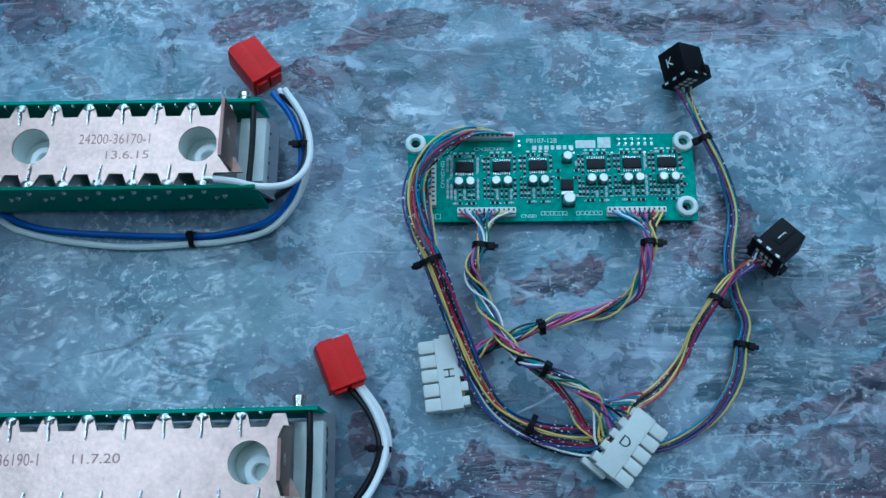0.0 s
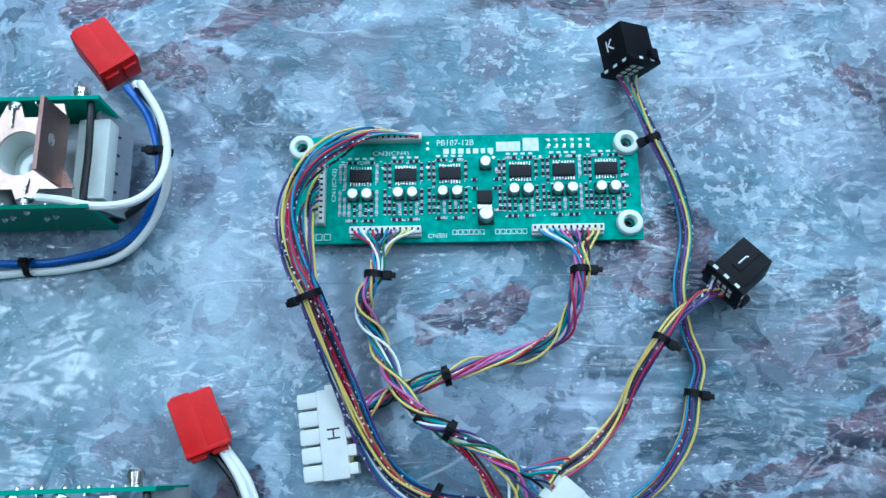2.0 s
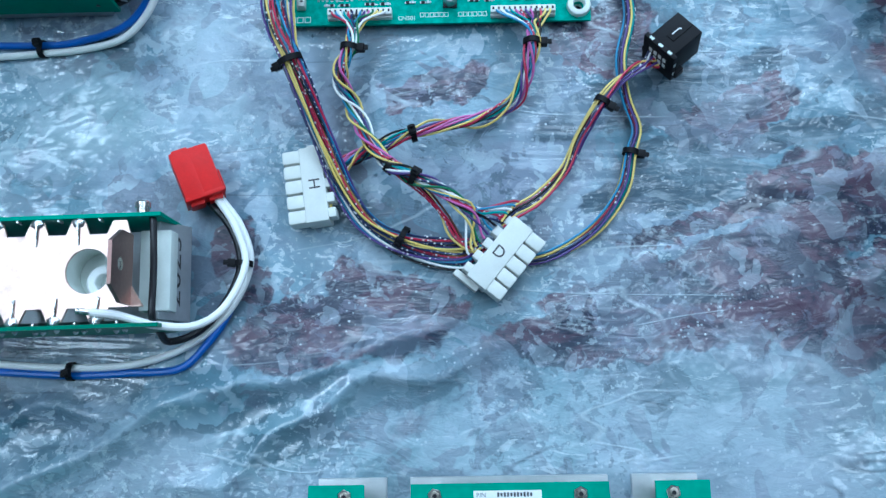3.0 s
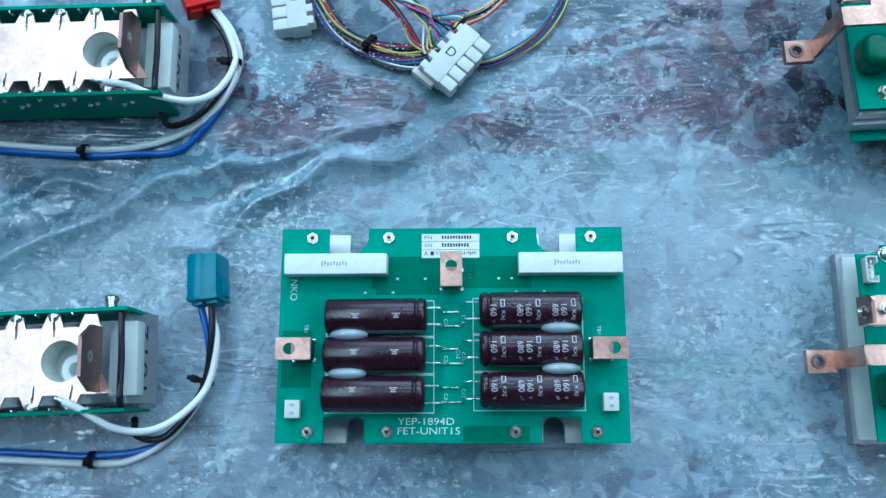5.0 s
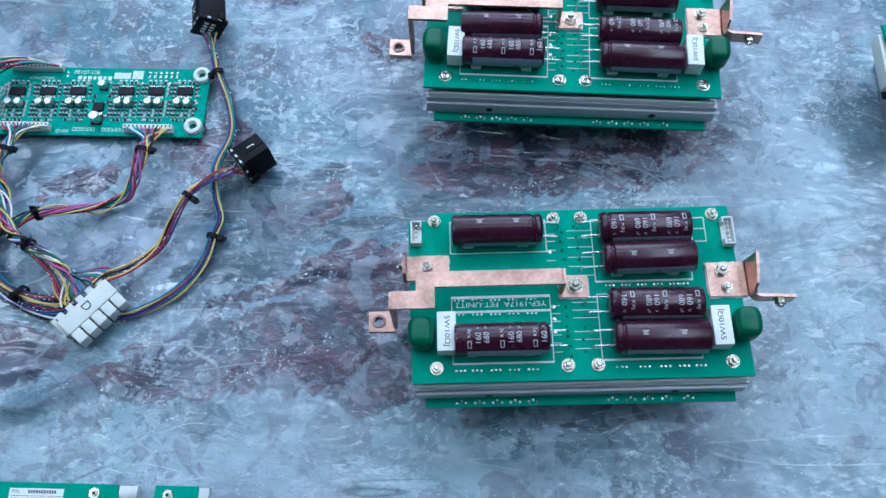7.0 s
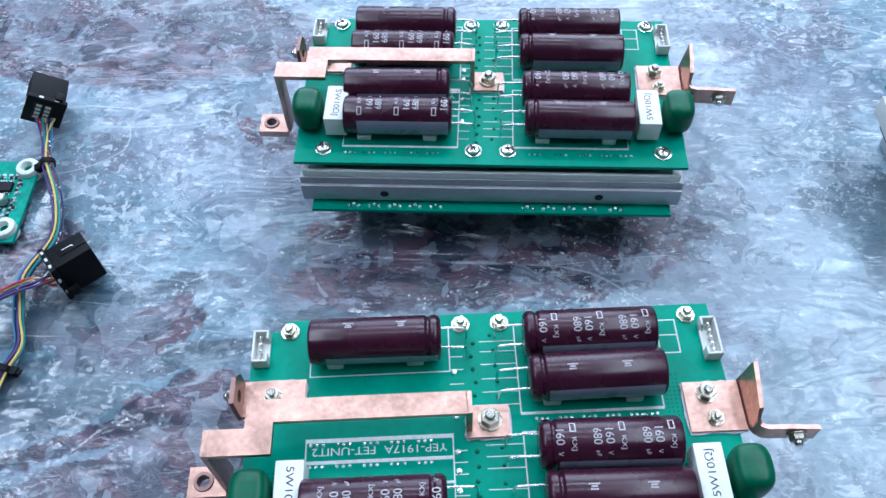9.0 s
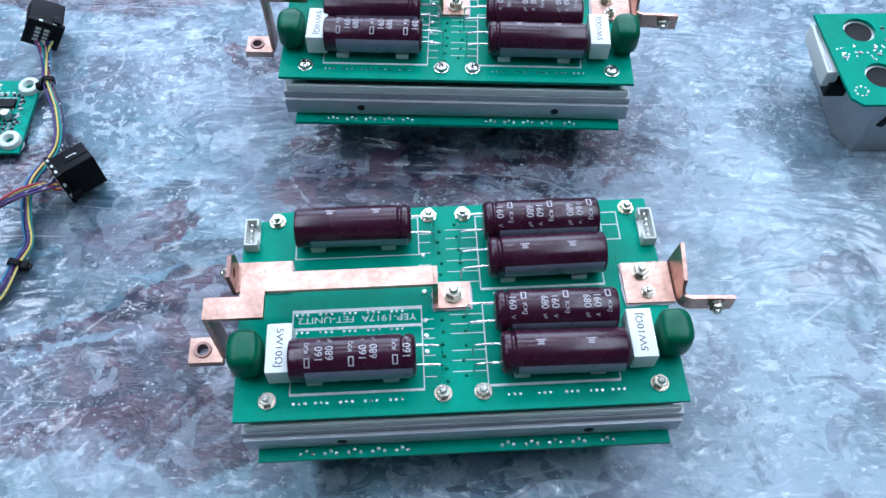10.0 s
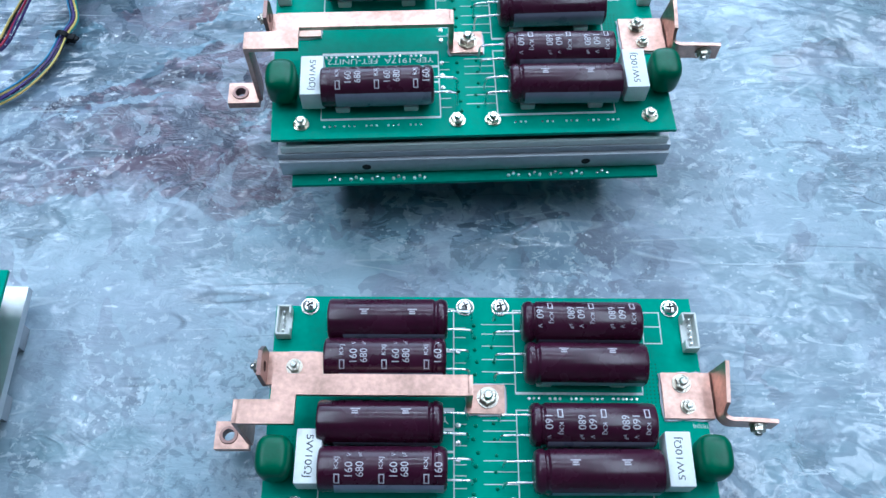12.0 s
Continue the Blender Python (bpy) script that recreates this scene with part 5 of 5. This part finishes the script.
# ---------------------------------------------------------------- the control board
def smd(kind):
    """Small surface-mounted pieces, one mesh each."""
    bm = bmesh.new()
    if kind == "resistor":
        box(bm, 0, 0, 0.3, 1.6, 1.4, 0.55)
        return finish(bm, "chip_resistor", M["chip"], 0)
    if kind == "capacitor":
        box(bm, 0, 0, 0.4, 1.0, 1.3, 0.75)
        return finish(bm, "chip_capacitor", M["alu_dull"], 0)
    box(bm, 0, 0, 0.22, 0.5, 1.0, 0.42)
    return finish(bm, "solder_end", M["alu_dull"], 0)


SMD = {k: smd(k) for k in ("resistor", "capacitor", "end")}


def control_board():
    z = 5.0
    u = thing("control_board", pose(0.04376, 0.17981, 0, 0, 0, 0.4), "long green control board crowded with chips and white connectors", "circuit board")
    board_plate(u, [(-74, -41.6), (75, -41.6), (75, 6.6), (-74, 6.6)], z, M["pcb_fine"],
                [circle(-70, 1.5, 2.0, 12), circle(70.2, 1.5, 2.0, 12), circle(69.2, -34.6, 2.0, 12), circle(-70, -35, 2.0, 12)])
    for x, y in ((-70, 1.5), (70.2, 1.5), (69.4, -34.6), (-70, -35)):
        bm = bmesh.new()
        lathe(bm, [(2.4, 0.2), (4.4, 0.2), (5.4, 1.2), (5.6, 6.5), (5.2, 7.6), (4.4, 8.0), (3.0, 8.0), (2.5, 7.0), (2.4, 0.2)], 28, at(x, y, 0))
        part("spacer", bm, M["nylon_clear"], u, "milky nylon spacer")
    ics = [(-44.3, -12.0), (-25.0, -11.7), (-6.0, -11.3), (24.2, -10.8), (42.9, -10.5), (61.0, -10.2)]

    def piece(me, x, y, turn=0.0, s=1.0):
        ob = new(me.name, me)
        ob.parent = u
        ob.matrix_basis = at(x, y, z, 0, 0, turn) @ Matrix.Diagonal((s, s, s, 1))
        return ob

    bm = bmesh.new()
    box(bm, 0, 0, 1.1, 9.6, 5.4, 2.0, 0.3)
    chip = finish(bm, "chip", M["chip"])
    bm = bmesh.new()
    for k in range(8):
        for s in (-1, 1):
            box(bm, -4.2 + k * 1.2, s * 3.5, 0.45, 0.5, 1.7, 0.7)
    legs = finish(bm, "chip_legs", M["tin"], 0)
    bm = bmesh.new()
    lathe(bm, [(0, 0), (2.3, 0), (2.3, 0.8), (2.15, 1.1), (2.3, 1.4), (2.3, 4.6), (2.0, 5.0), (0, 5.0)], 20)
    can = finish(bm, "round_capacitor", M["alu"])
    bm = bmesh.new()
    box(bm, 0, 0, 0.4, 5.0, 5.0, 0.8, 0.2)
    can_base = finish(bm, "base", M["chip"])

    def round_cap(x, y, s=1.0, turn=0.0):
        c = piece(can, x, y, turn, s)
        new("base", can_base).parent = c

    rnd = random.Random(7)
    cells = []
    for cx, cy in ics:
        c = piece(chip, cx, cy)
        lg = tagged(new("chip_legs", legs), kind="stuff")
        lg.parent = c
        round_cap(cx - 3.0, cy - 8.9, 1.0, rnd.choice((0, 180)))
        round_cap(cx + 3.0, cy - 8.9, 1.0, rnd.choice((0, 180)))
        for sx, turn in ((-8.9, 90), (-6.9, 90), (6.9, 90)):
            for k in range(8):
                if (k * 5 + int(sx)) % 7:
                    cells.append((cx + sx, cy + 4.6 - 3.0 * k, turn))
        for dy, turn in ((6.4, 0), (-13.4, 90), (-16.6, 90), (-19.8, 0)):
            for dx in (-4.9, -2.5, -0.1, 2.3, 4.7):
                if turn or abs(dx) > 1:
                    cells.append((cx + dx, cy + dy, turn))
    for x, y in ((69, -8), (69, -13), (68.8, -18), (69.5, -22), (14, -10), (14, -14), (4.5, -14), (4.5, -18), (13.5, -18), (4, -28), (14, -28)):
        cells.append((x, y, rnd.choice((0, 90))))
    for x, y, t in cells:
        if y < -33.2:
            continue
        k = ("resistor", "resistor", "capacitor")[int(abs(x * 3 + y)) % 3]
        b = piece(SMD[k], x, y, t)
        for s in (-1, 1):
            o = new("solder_end", SMD["end"])
            o.parent = b
            o.matrix_basis = at(s * 1.05, 0, 0)
    # the middle column
    round_cap(9.3, -7.3, 1.05)
    round_cap(9.1, -31.0, 1.35)
    bm = bmesh.new()
    box(bm, 8.7, -22.3, z + 1.2, 6.4, 5.6, 2.2, 0.3)
    part("regulator", bm, M["chip"], u)
    bm = bmesh.new()
    box(bm, 8.7, -26.4, z + 0.5, 6.2, 2.0, 0.9, 0.2)
    part("regulator_tab", bm, M["tin"], u)
    # print
    bm = bmesh.new()
    s = z + 0.04
    box(bm, 19.4, 1.0, s, 10.4, 4.4, 0.06)
    box(bm, 29.2, 1.8, s, 6.8, 6.0, 0.06)
    for x in (-70, -66.5, -63, -59.5):
        silk_frame(bm, x, -40, x + 2.6, -37.4, s, 0.3)
    for x in (-5.0, 13.0):
        for k in range(6):
            silk_frame(bm, x + k * 2.3, -38.4, x + k * 2.3 + 1.7, -36.4, s, 0.25)
    for cx, cy in ics:
        for sx in (-6.4, 6.4):
            box(bm, cx + sx, cy, s, 0.25, 7.5, 0.05)
        for k in range(16):
            box(bm, cx + rnd.uniform(-9, 9), cy + rnd.choice((7.0, 5.8, -5.8, -12.6, -15, -17.4, -20)), s, rnd.uniform(0.4, 1.6), rnd.uniform(0.25, 0.6), 0.05)
        for k in range(4):
            box(bm, cx - 5 + k * 3.2, cy + 8.4, s, 1.8, 0.9, 0.05)
    for k in range(7):
        box(bm, -7.5 + k * 3.2, -0.8, s, 2.4 - 0.6 * (k % 2), 2.4, 0.06)
    for k in range(12):
        box(bm, 36.5 + (k % 6) * 3.5, 4.0 - (k // 6) * 3.8, s, 1.6, 0.6, 0.05)
    tagged(part("silkscreen", bm, M["silk"], u), kind="stuff")
    bm = bmesh.new()
    dots(bm, [(37 + 3.4 * i, 1.2 + 2.4 * j) for i in range(6) for j in range(2)] + [(-15.5, 3.0), (-15.5, 0.4), (12, -2), (13, -4), (-9, -17), (16.5, -9), (50, -4), (33, -4), (-15.5, -8), (-34.7, -8)], z, 0.8, 0.4)
    tagged(part("solder_pads", bm, M["tin"], u), kind="stuff")
    write("PB107-12B", 2.6, M["silk"], u, at(-3.5, 3.2, z + 0.05), 16)
    write("CN3(CN4)", 2.6, M["silk"], u, at(-31.5, -1.6, z + 0.05), 15.5)
    write("CN1(CN2)", 2.4, M["silk"], u, at(-55.6, -15.5, z + 0.05, 0, 0, 90), 15)
    write("CN501", 2.0, M["silk"], u, at(-11.5, -38.8, z + 0.05))

    def row_connector(x, y, turn, L):
        con = new("wire_connector")
        con.parent = u
        con.matrix_basis = at(x, y, z, 0, 0, turn)
        bm = bmesh.new()
        box(bm, 0, 0, 2.6, L, 3.2, 5.2, 0.3)
        box(bm, 0, 2.0, 1.5, L, 1.0, 3.0, 0.2)
        part("shell", bm, M["nylon"], con)
        k = int(L / 2.5)
        for i in range(k):
            bm = bmesh.new()
            box(bm, (i - (k - 1) / 2) * 2.5, -0.2, 5.22, 0.9, 1.3, 0.15)
            part("socket", bm, M["dark"], con)

    row_connector(-33.2, -37.2, 180, 30)
    row_connector(43.0, -37.4, 180, 30)
    row_connector(-34.5, 4.6, 0, 33)
    row_connector(-60.6, -20.5, 90, 27)
    return u


control_board()


# ---------------------------------------------------------------- the wiring harness
def spotted(mat):
    """The same insulation with white identity dots."""
    m = mat.copy()
    m.name = mat.name + "_dotted"
    nt = m.node_tree
    b = nt.nodes["Principled BSDF"]
    old = b.inputs["Base Color"].links[0].from_socket
    vor = nt.nodes.new("ShaderNodeTexVoronoi")
    vor.inputs["Scale"].default_value = 480
    geo = nt.nodes.new("ShaderNodeNewGeometry")
    lt = nt.nodes.new("ShaderNodeMath")
    lt.operation, lt.inputs[1].default_value = "LESS_THAN", 0.26
    mx = nt.nodes.new("ShaderNodeMix")
    mx.data_type = "RGBA"
    mx.inputs[7].default_value = (0.7, 0.72, 0.74, 1)
    nt.links.new(geo.outputs["Position"], vor.inputs["Vector"])
    nt.links.new(vor.outputs["Distance"], lt.inputs[0])
    nt.links.new(lt.outputs[0], mx.inputs[0])
    nt.links.new(old, mx.inputs[6])
    nt.links.new(mx.outputs[2], b.inputs["Base Color"])
    return m


SPOT = {c: spotted(M["w_" + c]) for c in ("navy", "purple", "red", "black", "brown", "blue")}


def wire_mat(code):
    return SPOT[code[:-1]] if code.endswith("*") else M["w_" + code]


def bundle(parent, pts, colors, radius, seed, twist=1.2, start=None, end=None, wire=0.55):
    """Wires side by side along one path; they wander in the bundle and fan out at start and end along those spans."""
    rnd = random.Random(seed)
    path = spline(pts, 7)
    n = len(path)
    for i, col in enumerate(colors):
        k = len(colors)
        rr = radius * math.sqrt((i + 0.5) / k)
        a0 = i * 2.39996 + rnd.uniform(-0.3, 0.3)
        ph, am = rnd.uniform(0, 6.28), rnd.uniform(0.15, 0.35)
        out = []
        for j, p in enumerate(path):
            t = j / (n - 1)
            d = (path[min(j + 1, n - 1)] - path[max(j - 1, 0)]).normalized()
            side = d.cross(Vector((0, 0, 1))).normalized()
            up = side.cross(d)
            a = a0 + twist * 6.28 * t + 0.5 * math.sin(7 * t + ph)
            r = rr * (1 + am * math.sin(11 * t + ph))
            q = p + side * (r * math.cos(a)) + up * (0.75 * r * math.sin(a))
            for span, fan, w in ((start, 0.16, 1 - t / 0.16), (end, 0.14, 1 - (1 - t) / 0.14)):
                if span and w > 0:
                    f = (i + 0.5) / k
                    s = Vector(span[0]).lerp(Vector(span[1]), f)
                    w = w * w * (3 - 2 * w)
                    q = q.lerp(s + (p - (path[0] if span is start else path[-1])), w)
            q.z = max(q.z, wire + 0.3)
            out.append(q * K)
        bm = bmesh.new()
        tube(bm, out, wire * K, 7)
        part("wire", bm, wire_mat(col), parent)


def white_housing(parent, m, letter, L=35.0, turn=0.0):
    """Six-way white nylon housing: body with a letter, five fingers, wire throats and a latch rail."""
    h = new("white_housing")
    h.parent = parent
    h.matrix_basis = m
    bm = bmesh.new()
    box(bm, 0, 0, 0, 10.5, L, 12.0, 0.7)
    part("body", bm, M["nylon"], h)
    for k in range(5):
        bm = bmesh.new()
        box(bm, 8.8, (k - 2) * (L / 5), 0.4, 8.6, L / 5 - 0.7, 10.0, 1.2)
        part("finger", bm, M["nylon"], h)
    for k in range(5):
        bm = bmesh.new()
        box(bm, -6.6, (k - 2) * (L / 5), 1.8, 4.0, L / 5 - 2.6, 7.5, 0.5)
        part("wire_throat", bm, M["nylon"], h)
    bm = bmesh.new()
    box(bm, -4.0, -L / 2 - 1.0, -2.0, 13.0, 3.0, 6.0, 0.5)
    part("latch", bm, M["nylon"], h)
    write(letter, 5.0, M["ink"], h, at(-0.4, 0, 6.05, 0, 0, turn), name="letter")
    return h


def black_housing(parent, m, letter):
    h = new("black_housing")
    h.parent = parent
    h.matrix_basis = m
    bm = bmesh.new()
    box(bm, 0, 2.0, 0, 15.0, 17.0, 17.0, 0.8)
    part("body", bm, M["black"], h)
    bm = bmesh.new()
    box(bm, 0, -7.5, 0, 18.5, 2.4, 18.4, 0.5)
    part("flange", bm, M["black"], h)
    for s in (-1, 1):
        bm = bmesh.new()
        box(bm, s * 9.6, -5.0, -5.0, 2.4, 5.0, 4.0, 0.5)
        part("latch", bm, M["black"], h)
    for dx in (-5.5, 0, 5.5):
        bm = bmesh.new()
        box(bm, dx, -7.5, 9.25, 2.2, 1.2, 0.12)
        part("mark", bm, M["silk"], h)
    for dz in (-4.0, 3.0):
        bm = bmesh.new()
        box(bm, 9.3, -7.5, dz, 0.12, 1.2, 2.0)
        part("mark", bm, M["silk"], h)
    bm = bmesh.new()
    box(bm, 0, 4.0, 8.6, 4.5, 12.0, 0.7, 0.2)
    part("rib", bm, M["black"], h)
    write(letter, 5.0, M["label"], h, at(-0.3, 2.5, 9.12, 0, 0, 180 if letter == "J" else 0), name="letter")
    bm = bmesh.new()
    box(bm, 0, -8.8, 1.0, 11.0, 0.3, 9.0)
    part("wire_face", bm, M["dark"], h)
    for i in range(4):
        for j in range(2):
            bm = bmesh.new()
            box(bm, -4.2 + 2.8 * i, -9.0, -1.2 + 4.2 * j, 1.7, 0.3, 2.6)
            part("terminal_slot", bm, M["nylon"], h)
    return h


def harness():
    u = thing("wiring_harness", pose(0, 0, 0), "loom of thin coloured wires with white and black plugs", "wiring harness")
    main = [(20.5, 184.2, 12), (7.3, 184.0, 14.5), (-6.8, 176.5, 21), (-17.2, 166.0, 27), (-24.2, 153.0, 29), (-26.2, 139.0, 30), (-23.0, 123.7, 31), (-16.6, 110.2, 30), (-10.0, 94.0, 25), (-3.0, 76.5, 18), (5.0, 58.0, 11), (14.5, 43.0, 7), (29.0, 33.0, 5.2), (46.0, 27.0, 5.0), (60.2, 25.4, 8), (67.0, 31.0, 12)]
    bundle(u, main, ["red*", "teal", "navy*", "sky", "purple*", "yellow", "red*", "sky", "black*", "teal", "navy*", "red", "white", "yellow", "navy*", "purple*", "sky", "black*"], 4.6, 1, 0.55, ((25.0, 183.4, 11.0), (12.0, 186.5, 12.0)))
    side = [(-17.5, 161.0, 9), (-20.5, 152.0, 18), (-19.6, 139.0, 25), (-17.6, 126.0, 29), (-15.4, 113.0, 30), (-9.0, 96.0, 25), (-1.0, 76.5, 18), (8.0, 56.0, 11), (19.0, 41.0, 7), (34.0, 34.0, 6), (50.0, 32.0, 6), (61.0, 32.0, 10)]
    bundle(u, side, ["yellow", "black*", "navy*", "sky", "teal", "red*", "purple", "yellow", "navy*", "yellow"], 3.0, 2, 0.5, ((-17.0, 170.0, 8), (-17.0, 150.0, 8)))
    right = [(88.5, 141.5, 10), (90.5, 134.4, 13), (90.1, 122.5, 18), (87.3, 108.7, 14), (80.9, 97.3, 8), (65.7, 90.7, 6), (51.2, 86.4, 11), (36.3, 80.7, 17), (22.2, 76.3, 12), (11.3, 73.1, 7), (3.1, 68.3, 7), (-1.0, 61.0, 7)]
    bundle(u, right, ["sky", "white", "sky", "teal", "pink", "red*", "purple", "pink", "black", "red", "yellow", "yellow"], 3.2, 3, 3.0,
           ((73.5, 142.0, 10), (100.5, 142.3, 10)), ((-1.5, 74.0, 8), (-1.5, 46.0, 8)))
    left = [(10.0, 141.5, 10), (9.0, 134.7, 13), (7.4, 121.5, 17), (2.8, 109.6, 14), (8.6, 96.0, 10), (15.5, 80.5, 14), (25.5, 66.8, 19), (37.6, 59.5, 22), (51.3, 52.0, 20), (63.0, 43.5, 18), (70.0, 38.0, 16)]
    bundle(u, left, ["red", "sky", "white", "teal", "red*", "navy*", "black", "sky", "purple", "pink", "green", "yellow", "yellow", "white"], 3.4, 4, 3.2,
           ((-3.0, 142.0, 10), (24.0, 142.5, 10)), ((84.0, 50.0, 15), (60.0, 25.0, 15)))
    low = [(26.0, 66.0, 18), (40.0, 55.5, 15), (50.0, 44.5, 11), (56.0, 34.0, 9), (62.0, 27.5, 11), (67.0, 28.0, 13)]
    bundle(u, low, ["red", "black", "red*", "brown", "yellow"], 2.2, 9, 0.8)
    far = [(114.8, 211.5, 10), (117.0, 204.8, 9), (124.6, 182.5, 9), (133.2, 162.1, 6), (137.1, 141.3, 5), (132.0, 117.6, 8), (134.2, 99.8, 5), (138.2, 86.0, 3.6), (134.9, 74.7, 3.6), (130.8, 58.1, 3.4), (119.5, 41.6, 3.4), (104.7, 30.8, 3.4), (89.7, 25.5, 3.4), (70.9, 25.9, 3.8), (60.6, 28.2, 6)]
    bundle(u, far, ["purple*", "red*", "navy*", "teal", "yellow", "purple", "navy*", "sky", "yellow"], 2.7, 5, 0.7,
           ((110.0, 211.5, 11), (120.0, 212.5, 9)))
    near = [(146.8, 117.6, 10), (141.0, 113.5, 11), (130.8, 105.8, 14), (120.9, 94.9, 16), (111.3, 80.5, 9), (104.4, 66.0, 5), (92.2, 52.6, 8), (80.9, 45.5, 12), (74.7, 40.2, 14)]
    bundle(u, near, ["navy*", "white", "black", "purple*", "red*", "yellow", "purple", "yellow", "red"], 2.6, 6, 0.6,
           ((144.5, 121.5, 11), (149.0, 113.0, 9)))
    for p, d, r, tn in (((-16.6, 110.2, 30), (0.4, -1, -0.2), 4.9, 200), ((90.1, 122.5, 17.5), (0, -1, 0.1), 3.3, 0), ((36.3, 80.7, 16.5), (-1, -0.3, 0), 3.3, 90),
                        ((7.4, 121.5, 16.5), (-0.1, -1, 0), 3.5, 10), ((37.6, 59.5, 21), (1, -0.6, 0), 3.6, 80), ((124.6, 182.5, 9), (0.35, -1, -0.1), 2.9, 200),
                        ((120.9, 94.9, 15.5), (-0.6, -1, 0), 2.9, 0), ((134.9, 74.7, 3.8), (-0.2, -1, 0), 2.9, 0), ((31.5, 35.5, 6.0), (1, -0.5, 0), 4.4, 120), ((26.5, 65.5, 18.0), (1, -0.9, 0), 2.9, 260)):
        cable_tie(u, p, d, r, tn)
    # D lies turned to its lower right on the wires, H flat on the film
    white_housing(u, pose(0.0740, 0.0270, 0.0085, -2, 4, -39), "D", 34)
    white_housing(u, pose(-0.0080, 0.0588, 0.0066, 2, 2, 188), "H", 35, 90)
    black_housing(u, pose(0.1540, 0.1222, 0.0115, 0, -12, -50), "J")
    black_housing(u, pose(0.1150, 0.2200, 0.0140, 0, -56, 9), "K")
    return u


harness()


# ---------------------------------------------------------------- the metal-cased board at the table's right
def cased_unit():
    u = thing("cased_board", pose(0.541, 0.148, 0, 0, 0, 1.5), "green circuit board on a grey aluminium case with a white connector", "circuit board")
    bm = bmesh.new()
    plate(bm, [(0, 0), (120, 0), (120, 56), (-7, 56), (-7, 12)], 0.2, 36.0)
    part("case", bm, M["alu_dull"], u)
    # dark strip on the case front, for the shade in a slot
    bm = bmesh.new()
    box(bm, 8.0, -0.3, 27.0, 3.6, 0.8, 15.0, 0.3, Matrix.Rotation(radians(20), 4, "Y"))
    part("slot", bm, M["dark"], u)
    z = 38.6
    board_plate(u, [(-15, 2), (-10, -2.5), (5, -2.5), (5, -0.5), (110, -0.5), (110, 58), (-19, 58)], z, M["pcb"], [circle(3.5, 16.0, 8.0, 28), circle(1.0, 46.5, 8.0, 28)])
    for hx, hy in ((3.5, 16.0), (1.0, 46.5)):
        bm = bmesh.new()
        lathe(bm, [(6.8, 36.1), (6.8, 36.9), (8.6, 36.9), (8.6, 36.1)], 28, at(hx, hy, 0))
        part("bushing", bm, M["alu"], u)
        # flat dark disc, for the shade down the bore
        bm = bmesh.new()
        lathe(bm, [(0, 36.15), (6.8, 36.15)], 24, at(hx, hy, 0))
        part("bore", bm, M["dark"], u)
    bm = bmesh.new()
    plate(bm, [(5.5, -0.8), (110, -0.8), (110, 5.5), (9.5, 5.5)], z, z + 1.2)
    clamp = part("clamp_strip", bm, M["alu"], u)
    for x in (14, 27, 60, 90):
        bm = bmesh.new()
        lathe(bm, [(0, 0), (2.4, 0), (2.0, 1.0), (0, 1.2)], 16, at(x, 2.3, z + 1.2))
        part("screw", bm, M["steel"], clamp)
    con = new("edge_connector")
    con.parent = u
    bm = bmesh.new()
    box(bm, -17.5, 37.0, z - 7.5, 6.5, 33.0, 10.0, 0.6)
    part("shell", bm, M["nylon"], con)
    bm = bmesh.new()
    box(bm, -18.8, 37.0, z - 2.4, 1.0, 30.0, 0.5, 0.1)
    part("groove", bm, M["alu_dull"], con)
    bm = bmesh.new()
    box(bm, -12.0, 34, z - 14.0, 10.4, 30, 9.0, 0.6)
    part("black_block", bm, M["black"], u)
    rnd = random.Random(3)
    for k in range(46):
        x, y = rnd.uniform(-12, 60), rnd.uniform(8, 55)
        if math.hypot(x - 3.5, y - 16) < 10.5 or math.hypot(x - 1, y - 46.5) < 10.5 or y < 7:
            continue
        b = new("chip_resistor", SMD[rnd.choice(("resistor", "capacitor"))])
        b.parent = u
        b.matrix_basis = at(x, y, z, 0, 0, rnd.choice((0, 90)))
        for s in (-1, 1):
            o = new("solder_end", SMD["end"])
            o.parent = b
            o.matrix_basis = at(s * 1.05, 0, 0)
    bm = bmesh.new()
    dots(bm, [(-9 + 3 * math.cos(a), 6 + 3 * math.sin(a)) for a in np.linspace(0, 6, 9)] + [(rnd.uniform(-14, 60), rnd.uniform(26, 36)) for _ in range(60)], z, 0.6, 0.4)
    tagged(part("solder_joints", bm, M["tin"], u), kind="stuff")
    return u


cased_unit()
